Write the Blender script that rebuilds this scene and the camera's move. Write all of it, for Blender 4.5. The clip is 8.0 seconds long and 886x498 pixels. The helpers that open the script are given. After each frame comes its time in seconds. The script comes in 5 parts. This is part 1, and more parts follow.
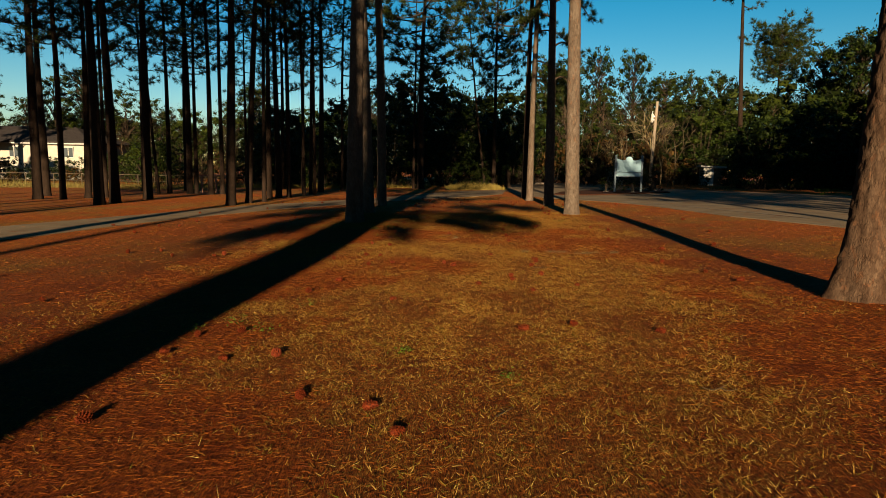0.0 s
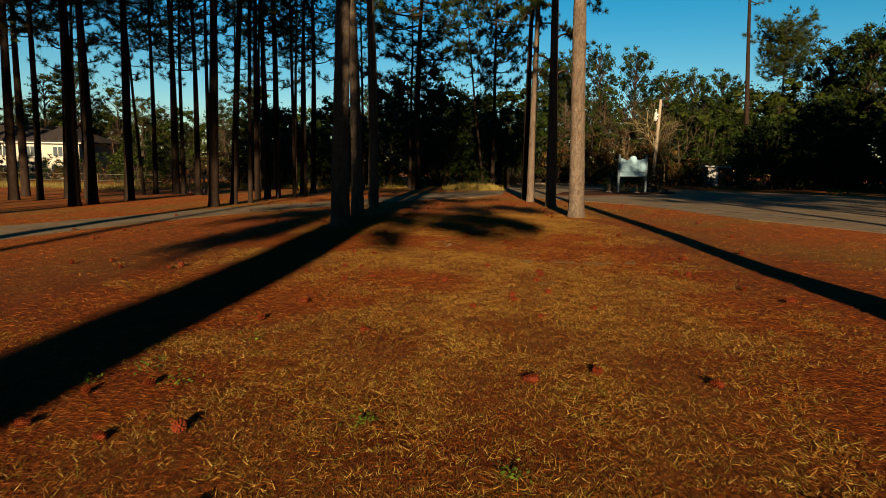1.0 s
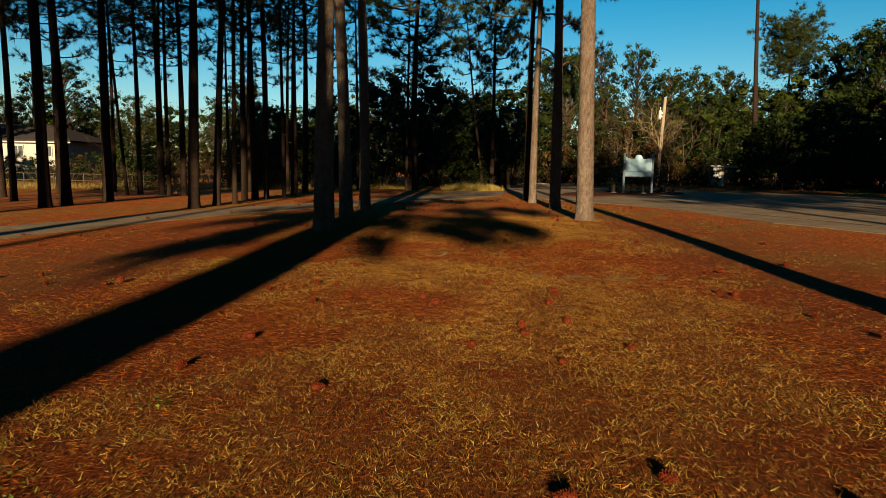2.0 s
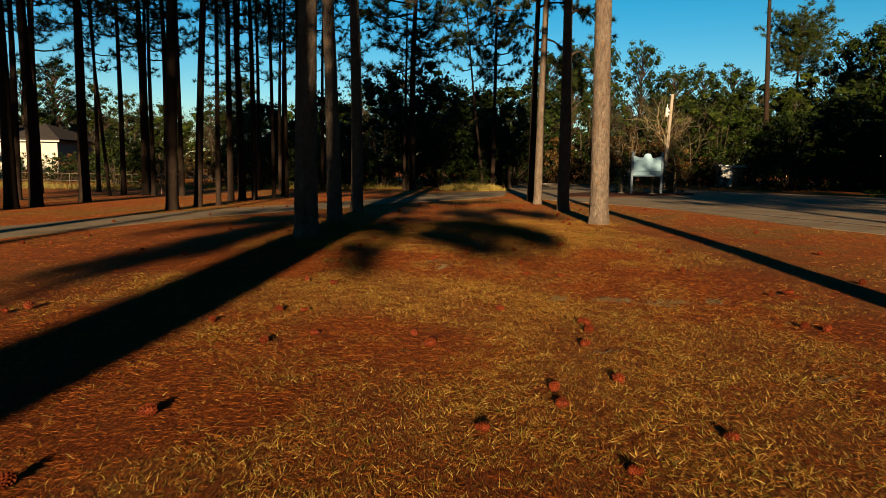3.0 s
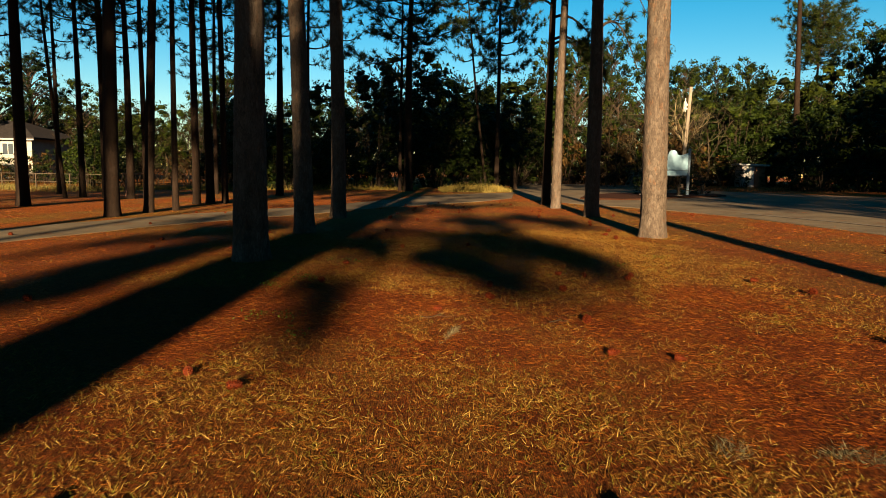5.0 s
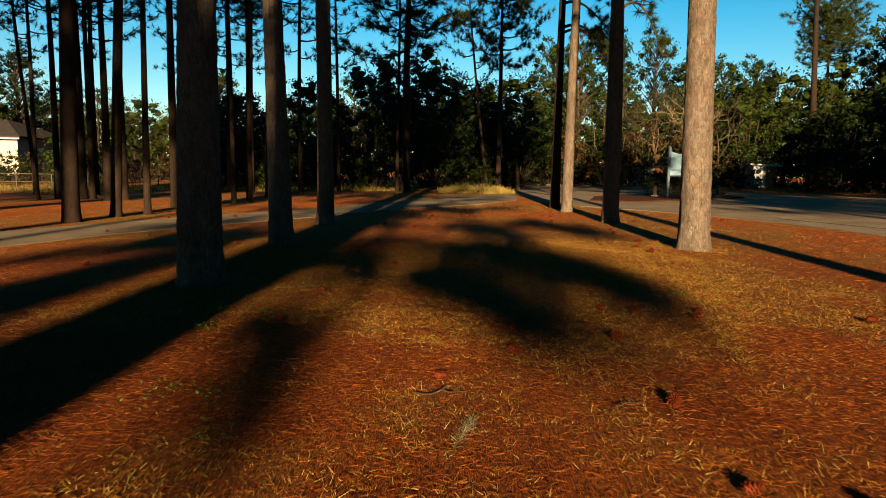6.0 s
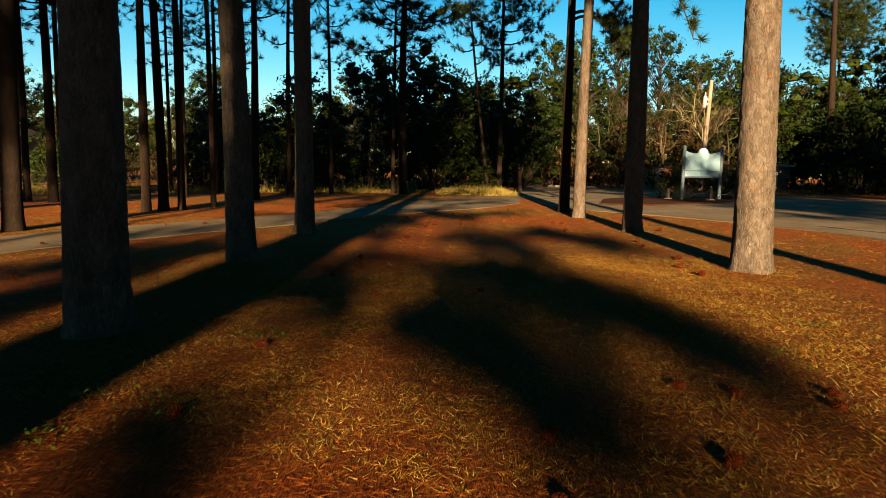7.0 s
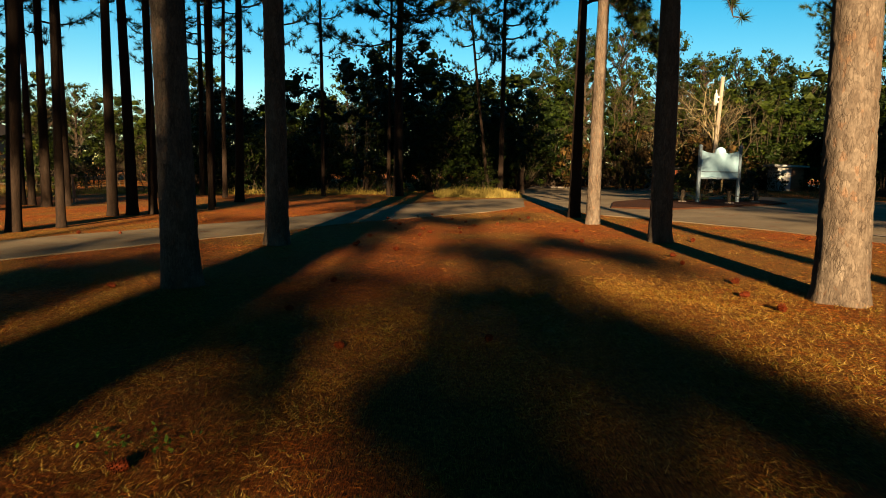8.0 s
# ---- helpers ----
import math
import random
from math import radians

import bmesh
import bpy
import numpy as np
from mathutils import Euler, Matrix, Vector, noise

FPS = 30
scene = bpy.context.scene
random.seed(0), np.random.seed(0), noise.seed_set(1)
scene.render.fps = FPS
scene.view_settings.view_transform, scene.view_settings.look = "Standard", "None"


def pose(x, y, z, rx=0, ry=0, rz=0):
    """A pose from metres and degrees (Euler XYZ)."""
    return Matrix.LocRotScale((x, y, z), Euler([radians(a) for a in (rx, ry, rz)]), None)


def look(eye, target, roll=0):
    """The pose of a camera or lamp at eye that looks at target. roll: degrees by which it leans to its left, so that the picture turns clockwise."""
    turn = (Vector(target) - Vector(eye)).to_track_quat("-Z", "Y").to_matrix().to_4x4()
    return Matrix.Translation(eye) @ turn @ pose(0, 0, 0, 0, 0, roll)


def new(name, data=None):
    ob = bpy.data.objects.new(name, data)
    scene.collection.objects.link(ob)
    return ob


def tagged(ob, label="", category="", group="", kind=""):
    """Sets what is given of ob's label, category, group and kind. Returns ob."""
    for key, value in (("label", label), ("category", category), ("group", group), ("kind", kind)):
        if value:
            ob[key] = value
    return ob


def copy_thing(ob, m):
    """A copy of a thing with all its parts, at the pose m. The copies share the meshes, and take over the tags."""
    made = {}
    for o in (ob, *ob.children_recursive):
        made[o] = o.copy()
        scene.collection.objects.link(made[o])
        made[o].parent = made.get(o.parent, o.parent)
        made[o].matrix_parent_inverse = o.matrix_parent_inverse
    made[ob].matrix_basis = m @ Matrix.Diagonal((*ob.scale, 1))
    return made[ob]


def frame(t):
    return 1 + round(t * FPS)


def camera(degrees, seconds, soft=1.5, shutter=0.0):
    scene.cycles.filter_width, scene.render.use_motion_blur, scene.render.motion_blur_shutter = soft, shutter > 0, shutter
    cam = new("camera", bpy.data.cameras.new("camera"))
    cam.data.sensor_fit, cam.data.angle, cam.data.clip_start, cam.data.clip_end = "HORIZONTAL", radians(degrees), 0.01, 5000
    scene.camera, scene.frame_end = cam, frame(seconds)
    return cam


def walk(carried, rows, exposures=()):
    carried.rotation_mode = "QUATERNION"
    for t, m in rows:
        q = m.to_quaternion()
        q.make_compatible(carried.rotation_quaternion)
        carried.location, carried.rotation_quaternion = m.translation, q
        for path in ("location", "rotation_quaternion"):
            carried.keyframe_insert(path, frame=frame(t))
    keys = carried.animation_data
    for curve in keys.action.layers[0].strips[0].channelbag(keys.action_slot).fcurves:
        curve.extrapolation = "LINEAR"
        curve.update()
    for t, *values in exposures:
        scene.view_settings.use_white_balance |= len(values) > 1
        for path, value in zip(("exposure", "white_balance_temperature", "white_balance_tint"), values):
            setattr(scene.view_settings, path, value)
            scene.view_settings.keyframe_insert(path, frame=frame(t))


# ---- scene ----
cam = camera(68.2, 8.0, soft=0.8, shutter=0.15)
METRES, EYE, TILT, LEAN, TURN = 15.7, 1.5, 0.0, 0.0, 0.0
ROWS = [
    (0.0, 0.0, 0.0, 0.0, 0.12, -6.9, -1.0),
    (0.5, 0.0047, 0.0496, -0.0008, 0.09, -6.9, -1.03),
    (1.0, 0.0085, 0.1017, -0.0016, 0.04, -6.89, -1.03),
    (1.5, 0.0118, 0.1562, -0.0031, -0.02, -6.86, -1.02),
    (3.0, 0.015, 0.334, -0.0079, -0.12, -6.84, -1.07),
    (3.5, 0.0137, 0.3965, -0.0093, -0.16, -6.82, -1.06),
    (4.0, 0.0121, 0.4631, -0.011, -0.21, -6.8, -1.06),
    (4.5, 0.0109, 0.5336, -0.0127, -0.25, -6.79, -1.04),
    (6.0, 0.0073, 0.7322, -0.0145, -0.41, -6.75, -1.04),
    (6.5, 0.0081, 0.8004, -0.0137, -0.46, -6.76, -1.07),
    (7.0, 0.0105, 0.8686, -0.0128, -0.5, -6.73, -1.06),
    (7.5, 0.0127, 0.935, -0.0124, -0.53, -6.7, -1.07),
    (8.0, 0.0149, 0.9991, -0.013, -0.56, -6.66, -1.11),
]
walk(cam, [(t, pose(0, 0, EYE, TILT, LEAN, TURN) @ pose(METRES * x, METRES * y, METRES * z, 90 + pitch, roll, yaw)) for t, x, y, z, yaw, pitch, roll in ROWS],
     [(0.0, 2.5, 6500, 10), (1.5, 2.57, 6500, 10), (3.0, 2.74, 6500, 10), (4.5, 2.96, 6650, 10), (6.0, 3.12, 6900, 10), (7.0, 3.24, 7050, 10), (8.0, 3.25, 7100, 10)])

# ---- world, sun, exposure ----
SUN_ELEVATION, SUN_AZIMUTH = 12.7, 1.8
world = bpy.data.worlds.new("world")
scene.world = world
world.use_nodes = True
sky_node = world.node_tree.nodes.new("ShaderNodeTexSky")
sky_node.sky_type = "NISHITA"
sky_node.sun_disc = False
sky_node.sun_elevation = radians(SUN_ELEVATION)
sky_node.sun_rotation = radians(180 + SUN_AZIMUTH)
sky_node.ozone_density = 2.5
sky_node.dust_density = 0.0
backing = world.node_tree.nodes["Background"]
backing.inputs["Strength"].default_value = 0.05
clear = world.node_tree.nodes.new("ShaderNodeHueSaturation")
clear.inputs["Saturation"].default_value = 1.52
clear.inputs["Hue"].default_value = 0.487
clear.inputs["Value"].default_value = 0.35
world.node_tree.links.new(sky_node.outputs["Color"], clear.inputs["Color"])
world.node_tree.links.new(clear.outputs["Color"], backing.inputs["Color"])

sun_data = bpy.data.lights.new("sun", "SUN")
sun_data.energy = 5.0
sun_data.angle = radians(0.53)
sun_data.color = (1.0, 0.75, 0.47)
sun = new("sun", sun_data)
_a, _e = radians(SUN_AZIMUTH), radians(SUN_ELEVATION)
SUN_WAY = Vector((math.sin(_a) * math.cos(_e), math.cos(_a) * math.cos(_e), -math.sin(_e)))
sun.matrix_world = look(-SUN_WAY * 150, (0, 0, 0))

# ---- materials ----
def node_material(name, rough=0.8):
    m = bpy.data.materials.new(name)
    m.use_nodes = True
    nt = m.node_tree
    b = nt.nodes["Principled BSDF"]
    b.inputs["Roughness"].default_value = rough
    b.inputs["Specular IOR Level"].default_value = 0.04
    return m, nt, b


def ramp(nt, fac, stops):
    r = nt.nodes.new("ShaderNodeValToRGB")
    while len(r.color_ramp.elements) < len(stops):
        r.color_ramp.elements.new(0.5)
    for el, (p, c) in zip(r.color_ramp.elements, stops):
        el.position, el.color = p, (*c, 1)
    nt.links.new(fac, r.inputs["Fac"])
    return r.outputs["Color"]


def noise_out(nt, scale, detail=4.0, rough=0.55, stretch=(1, 1, 1), out="Fac", coords="Object"):
    tc = nt.nodes.new("ShaderNodeTexCoord")
    mp = nt.nodes.new("ShaderNodeMapping")
    mp.inputs["Scale"].default_value = stretch
    n = nt.nodes.new("ShaderNodeTexNoise")
    n.inputs["Scale"].default_value = scale
    n.inputs["Detail"].default_value = detail
    n.inputs["Roughness"].default_value = rough
    nt.links.new(tc.outputs[coords], mp.inputs["Vector"])
    nt.links.new(mp.outputs["Vector"], n.inputs["Vector"])
    return n.outputs[out]


def mixed(nt, fac, a, b, how="MIX"):
    m = nt.nodes.new("ShaderNodeMix")
    m.data_type, m.blend_type = "RGBA", how
    for socket, v in ((m.inputs[0], fac), (m.inputs[6], a), (m.inputs[7], b)):
        if isinstance(v, (int, float)):
            socket.default_value = v
        elif isinstance(v, tuple):
            socket.default_value = (*v, 1)
        else:
            nt.links.new(v, socket)
    return m.outputs[2]


def bump(nt, b, height, strength=0.5, distance=0.02):
    n = nt.nodes.new("ShaderNodeBump")
    n.inputs["Strength"].default_value = strength
    n.inputs["Distance"].default_value = distance
    nt.links.new(height, n.inputs["Height"])
    nt.links.new(n.outputs["Normal"], b.inputs["Normal"])


def surface(name, dark, light, scale=6.0, rough=0.8, bump_scale=40.0, bump_strength=0.3, bump_distance=0.01, metal=0.0, stretch=(1, 1, 1), mottle=0.72):
    """A plain worn surface: colour that varies at two scales and a fine relief."""
    m, nt, b = node_material(name, rough)
    coarse = ramp(nt, noise_out(nt, scale, stretch=stretch), [(0.3, dark), (0.7, light)])
    fine = ramp(nt, noise_out(nt, scale * 9, 3, stretch=stretch), [(0.3, (mottle, mottle, mottle)), (0.7, (1.0, 1.0, 1.0))])
    nt.links.new(mixed(nt, 1.0, coarse, fine, "MULTIPLY"), b.inputs["Base Color"])
    b.inputs["Metallic"].default_value = metal
    if bump_strength:
        bump(nt, b, noise_out(nt, bump_scale, 4, stretch=stretch), bump_strength, bump_distance)
    return m


def per_island(name, stops, rough=0.7, translucent=0.0, hue_noise=0.0):
    """For many small pieces in one mesh: each takes its own tone."""
    m, nt, b = node_material(name, rough)
    g = nt.nodes.new("ShaderNodeNewGeometry")
    c = ramp(nt, g.outputs["Random Per Island"], stops)
    info = nt.nodes.new("ShaderNodeObjectInfo")
    tone = ramp(nt, info.outputs["Random"], [(0.0, (0.62, 0.72, 0.70)), (0.5, (0.95, 1.0, 0.95)), (1.0, (1.12, 1.1, 0.8))])
    c = mixed(nt, 1.0, c, tone, "MULTIPLY")
    if hue_noise:
        tc = nt.nodes.new("ShaderNodeTexCoord")
        cell = nt.nodes.new("ShaderNodeTexVoronoi")
        cell.inputs["Scale"].default_value = 7.5
        nt.links.new(tc.outputs["Object"], cell.inputs["Vector"])
        c = mixed(nt, 1.0, c, ramp(nt, cell.outputs["Color"], [(0.15, (0.55, 0.58, 0.60)), (0.5, (0.9, 0.9, 0.9)), (0.85, (1.25, 1.2, 1.1))]), "MULTIPLY")
        bump(nt, b, cell.outputs["Distance"], 0.5, 0.10)
        patch = ramp(nt, noise_out(nt, hue_noise, 3), [(0.35, (0.6, 0.62, 0.65)), (0.65, (1.1, 1.0, 0.85))])
        c = mixed(nt, 1.0, c, patch, "MULTIPLY")
    nt.links.new(c, b.inputs["Base Color"])
    if translucent:
        t = nt.nodes.new("ShaderNodeBsdfTranslucent")
        nt.links.new(c, t.inputs["Color"])
        mx = nt.nodes.new("ShaderNodeMixShader")
        mx.inputs[0].default_value = translucent
        nt.links.new(b.outputs[0], mx.inputs[1])
        nt.links.new(t.outputs[0], mx.inputs[2])
        nt.links.new(mx.outputs[0], nt.nodes["Material Output"].inputs["Surface"])
    return m


def fibres(nt, scale, turn):
    """Fine streaks that run one way, like matted blades and needles."""
    tc = nt.nodes.new("ShaderNodeTexCoord")
    mp = nt.nodes.new("ShaderNodeMapping")
    mp.inputs["Rotation"].default_value = (0, 0, radians(turn))
    mp.inputs["Scale"].default_value = (1, 0.10, 1)
    n = nt.nodes.new("ShaderNodeTexNoise")
    n.inputs["Scale"].default_value = scale
    n.inputs["Detail"].default_value = 3
    n.inputs["Roughness"].default_value = 0.6
    n.inputs["Distortion"].default_value = 0.6
    nt.links.new(tc.outputs["Object"], mp.inputs["Vector"])
    nt.links.new(mp.outputs["Vector"], n.inputs["Vector"])
    return n.outputs["Fac"]


def ground_material():
    m, nt, b = node_material("needle_strewn_grass", 0.9)
    # three mats of fibres, each where a slow noise picks it
    pick = noise_out(nt, 9, 3, 0.6)
    mat_a = mixed(nt, ramp(nt, pick, [(0.44, (0, 0, 0)), (0.48, (1, 1, 1))]), fibres(nt, 190, 20), fibres(nt, 190, 80))
    mat = mixed(nt, ramp(nt, pick, [(0.53, (0, 0, 0)), (0.57, (1, 1, 1))]), mat_a, fibres(nt, 190, 140))
    weave = ramp(nt, mat, [(0.36, (0.12, 0.11, 0.10)), (0.50, (0.8, 0.8, 0.8)), (0.64, (2.1, 2.15, 2.3))])
    litter = ramp(nt, noise_out(nt, 24, 7, 0.75), [(0.36, (0.020, 0.0030, 0.0008)), (0.5, (0.118, 0.026, 0.003)), (0.64, (0.225, 0.064, 0.008))])
    grass = ramp(nt, noise_out(nt, 28, 7, 0.75), [(0.36, (0.0198, 0.00792, 0.00132)), (0.5, (0.0858, 0.0396, 0.00528)), (0.65, (0.191, 0.119, 0.0277))])
    mask = nt.nodes.new("ShaderNodeAttribute")
    mask.attribute_name = "grass"
    patch = ramp(nt, noise_out(nt, 2.6, 5, 0.7), [(0.40, (0.0, 0.0, 0.0)), (0.60, (1, 1, 1))])
    where = mixed(nt, 0.32, mask.outputs["Fac"], patch)
    soil = nt.nodes.new("ShaderNodeAttribute")
    soil.attribute_name = "soil"
    earth = ramp(nt, noise_out(nt, 40, 5, 0.65), [(0.3, (0.014, 0.0028, 0.0006)), (0.7, (0.085, 0.0165, 0.0019))])
    c = mixed(nt, soil.outputs["Fac"], mixed(nt, where, litter, grass), earth)
    nt.links.new(mixed(nt, 0.9, c, weave, "MULTIPLY"), b.inputs["Base Color"])
    bump(nt, b, mixed(nt, 0.5, mat, noise_out(nt, 75, 8, 0.8)), 0.9, 0.03)
    return m


def bark_material(name, deep, plate, pale):
    """Scaly plates, taller than wide, with soft dark joints."""
    m, nt, b = node_material(name, 0.9)
    tc = nt.nodes.new("ShaderNodeTexCoord")
    mp = nt.nodes.new("ShaderNodeMapping")
    mp.inputs["Scale"].default_value = (1, 1, 0.34)
    warp = nt.nodes.new("ShaderNodeTexNoise")
    warp.inputs["Scale"].default_value = 34
    warp.inputs["Detail"].default_value = 4
    wm = nt.nodes.new("ShaderNodeMix")
    wm.data_type = "RGBA"
    wm.blend_type = "LINEAR_LIGHT"
    wm.inputs[0].default_value = 0.03
    nt.links.new(tc.outputs["Object"], mp.inputs["Vector"])
    nt.links.new(mp.outputs["Vector"], wm.inputs[6])
    nt.links.new(mp.outputs["Vector"], warp.inputs["Vector"])
    nt.links.new(warp.outputs["Color"], wm.inputs[7])
    v = nt.nodes.new("ShaderNodeTexVoronoi")
    v.feature = "DISTANCE_TO_EDGE"
    cell = nt.nodes.new("ShaderNodeTexVoronoi")
    for node in (v, cell):
        node.inputs["Scale"].default_value = 31
        nt.links.new(wm.outputs[2], node.inputs["Vector"])
    plates = ramp(nt, cell.outputs["Color"], [(0.1, (0.74, 0.71, 0.69)), (0.5, (0.97, 0.95, 0.93)), (0.9, (1.22, 1.2, 1.17))])
    edge = ramp(nt, v.outputs["Distance"], [(0.0, (0.35, 0.35, 0.35)), (0.16, (1, 1, 1))])
    worn = ramp(nt, noise_out(nt, 9, 3, 0.6), [(0.30, (0.15, 0.15, 0.15)), (0.6, (0.9, 0.9, 0.9))])
    edge = mixed(nt, worn, edge, (0.9, 0.9, 0.9))
    flake = ramp(nt, noise_out(nt, 15, 3, 0.5, (1, 1, 0.5)), [(0.60, (0, 0, 0)), (0.66, (0.7, 0.7, 0.7))])
    tone = ramp(nt, noise_out(nt, 6, 6, 0.65, (1, 1, 0.4)), [(0.3, plate), (0.7, pale)])
    grain = ramp(nt, noise_out(nt, 70, 5, 0.7, (1, 1, 0.4)), [(0.3, (0.55, 0.55, 0.55)), (0.7, (1.05, 1.05, 1.05))])
    tone = mixed(nt, flake, tone, tuple(a * k for a, k in zip(pale, (1.05, 0.78, 0.62))))
    c = mixed(nt, edge, deep, mixed(nt, 1.0, mixed(nt, 1.0, tone, plates, "MULTIPLY"), grain, "MULTIPLY"))
    nt.links.new(c, b.inputs["Base Color"])
    bump(nt, b, mixed(nt, 0.35, edge, noise_out(nt, 55, 5, 0.7, (1, 1, 0.5))), 0.9, 0.022)
    return m


def asphalt_material():
    m, nt, b = node_material("old_asphalt", 0.85)
    base = ramp(nt, noise_out(nt, 0.9, 5, 0.6), [(0.3, (0.0625, 0.0485, 0.0306)), (0.7, (0.105, 0.0816, 0.0521))])
    grit = ramp(nt, noise_out(nt, 55, 4, 0.7), [(0.3, (0.6, 0.6, 0.6)), (0.7, (1.15, 1.12, 1.08))])
    c = mixed(nt, 1.0, base, grit, "MULTIPLY")
    needles = ramp(nt, noise_out(nt, 1.7, 6, 0.7), [(0.56, (0, 0, 0)), (0.68, (0.75, 0.75, 0.75))])
    nt.links.new(mixed(nt, needles, c, (0.0658, 0.0204, 0.00491)), b.inputs["Base Color"])
    bump(nt, b, noise_out(nt, 90, 4, 0.7), 0.5, 0.008)
    return m


MAT_GROUND = ground_material()
MAT_ASPHALT = asphalt_material()
MAT_BARK = bark_material("pine_bark", (0.0085, 0.0050, 0.0030), (0.041, 0.0295, 0.0205), (0.078, 0.0625, 0.0475))
MAT_BARK_RED = bark_material("red_brown_bark", (0.0045, 0.0020, 0.0010), (0.023, 0.0118, 0.0064), (0.052, 0.034, 0.0215))
# darker copy of the pine bark: shade on the far trunks put into colour
MAT_BARK_SHADED = bark_material("shade_darkened_bark", (0.00306, 0.0019, 0.00116), (0.00884, 0.0053, 0.0034), (0.0167, 0.0112, 0.00762))
MAT_LIMB = surface("limb_bark", (0.0132, 0.009, 0.006), (0.03, 0.021, 0.0144), 8, 0.9)
MAT_NEEDLE = per_island("pine_needles", [(0.0, (0.00403, 0.00792, 0.00202)), (0.6, (0.0101, 0.0151, 0.00338)), (1.0, (0.0238, 0.0252, 0.0054))], 0.55, 0.2)
MAT_LEAF = per_island("evergreen_leaves", [(0.0, (0.00299, 0.00608, 0.00115)), (0.55, (0.00723, 0.0132, 0.00201)), (1.0, (0.0158, 0.0238, 0.0036))], 0.5, 0.15, 0.35)
MAT_LEAF_OLIVE = per_island("olive_leaves", [(0.0, (0.00414, 0.0067, 0.000952)), (0.55, (0.0103, 0.0158, 0.0019)), (1.0, (0.0193, 0.0258, 0.00374))], 0.55, 0.18, 0.35)
MAT_TWIG = per_island("bare_twigs", [(0.0, (0.00997, 0.00585, 0.00351)), (0.6, (0.0199, 0.0131, 0.00817)), (1.0, (0.041, 0.0292, 0.0199))], 0.85)
MAT_TWIG_PALE = per_island("pale_bare_twigs", [(0.0, (0.0361, 0.0248, 0.0137)), (0.6, (0.0731, 0.0536, 0.0302)), (1.0, (0.117, 0.093, 0.0585))], 0.85)
MAT_RUSSET = per_island("russet_leaves", [(0.0, (0.0103, 0.00512, 0.00183)), (0.6, (0.0226, 0.0117, 0.00362)), (1.0, (0.0366, 0.0216, 0.00692))], 0.7, 0.15)
MAT_GRASS = per_island("dry_lawn_grass", [(0.0, (0.020, 0.0055, 0.0010)), (0.35, (0.062, 0.023, 0.0032)), (0.64, (0.110, 0.058, 0.0120)), (0.82, (0.165, 0.108, 0.033)), (0.86, (0.060, 0.044, 0.0056)), (1.0, (0.036, 0.036, 0.0040))], 0.8, 0.15)
MAT_BLEACHED = per_island("bleached_grass_blades", [(0.0, (0.026, 0.017, 0.008)), (0.6, (0.055, 0.041, 0.021)), (1.0, (0.095, 0.078, 0.046))], 0.8, 0.15)
MAT_LITTER = per_island("fallen_pine_needles", [(0.0, (0.0218, 0.00314, 0.000617)), (0.5, (0.0957, 0.0163, 0.00123)), (1.0, (0.18, 0.0471, 0.00561))], 0.75)
MAT_STRAW = per_island("tall_dry_grass", [(0.0, (0.0554, 0.0381, 0.0084)), (0.6, (0.112, 0.0784, 0.0207)), (1.0, (0.157, 0.123, 0.0448))], 0.8, 0.25)
MAT_WEED = per_island("green_weeds", [(0.0, (0.014, 0.028, 0.0035)), (1.0, (0.0476, 0.0686, 0.0084))], 0.6, 0.25)
MAT_CONE = surface("pine_cone_scales", (0.012, 0.0020, 0.0005), (0.072, 0.0115, 0.0022), 60, 0.75)
MAT_SIGN = surface("painted_sign_board", (0.105, 0.180, 0.220), (0.175, 0.260, 0.300), 1.1, 0.4, 30, 0.02, mottle=0.93)
MAT_POST = surface("painted_grey_post", (0.0614, 0.0868, 0.105), (0.0992, 0.124, 0.143), 4, 0.6)
MAT_WOOD = surface("weathered_wood", (0.0267, 0.0192, 0.0124), (0.0496, 0.0384, 0.0267), 6, 0.85, stretch=(1, 1, 0.15))
MAT_POLE = surface("pale_weathered_pole", (0.093, 0.0744, 0.0539), (0.149, 0.124, 0.093), 5, 0.8, stretch=(1, 1, 0.1))
MAT_CONCRETE = surface("concrete", (0.0744, 0.062, 0.0496), (0.124, 0.105, 0.0868), 3, 0.85)
MAT_WALL = surface("cream_siding", (0.167, 0.155, 0.124), (0.223, 0.205, 0.167), 2, 0.7)
MAT_ROOF = surface("dark_shingles", (0.0118, 0.00992, 0.0093), (0.0229, 0.0192, 0.0174), 4, 0.9)
MAT_TRIM = surface("white_trim", (0.174, 0.167, 0.155), (0.223, 0.217, 0.198), 3, 0.5)
MAT_MULCH = surface("red_brown_mulch", (0.0136, 0.00459, 0.00229), (0.0347, 0.013, 0.00539), 14, 0.95, 60, 0.8, 0.03)
MAT_METAL = surface("galvanised_metal", (0.248, 0.248, 0.248), (0.55, 0.55, 0.55), 8, 0.4, metal=0.8)
MAT_PLASTIC = surface("worn_plastic", (0.118, 0.0384, 0.0192), (0.161, 0.0614, 0.031), 5, 0.5)


def glass_material():
    m, nt, b = node_material("window_glass", 0.08)
    b.inputs["Base Color"].default_value = (0.02, 0.025, 0.03, 1)
    b.inputs["Specular IOR Level"].default_value = 0.6
    return m


MAT_GLASS = glass_material()


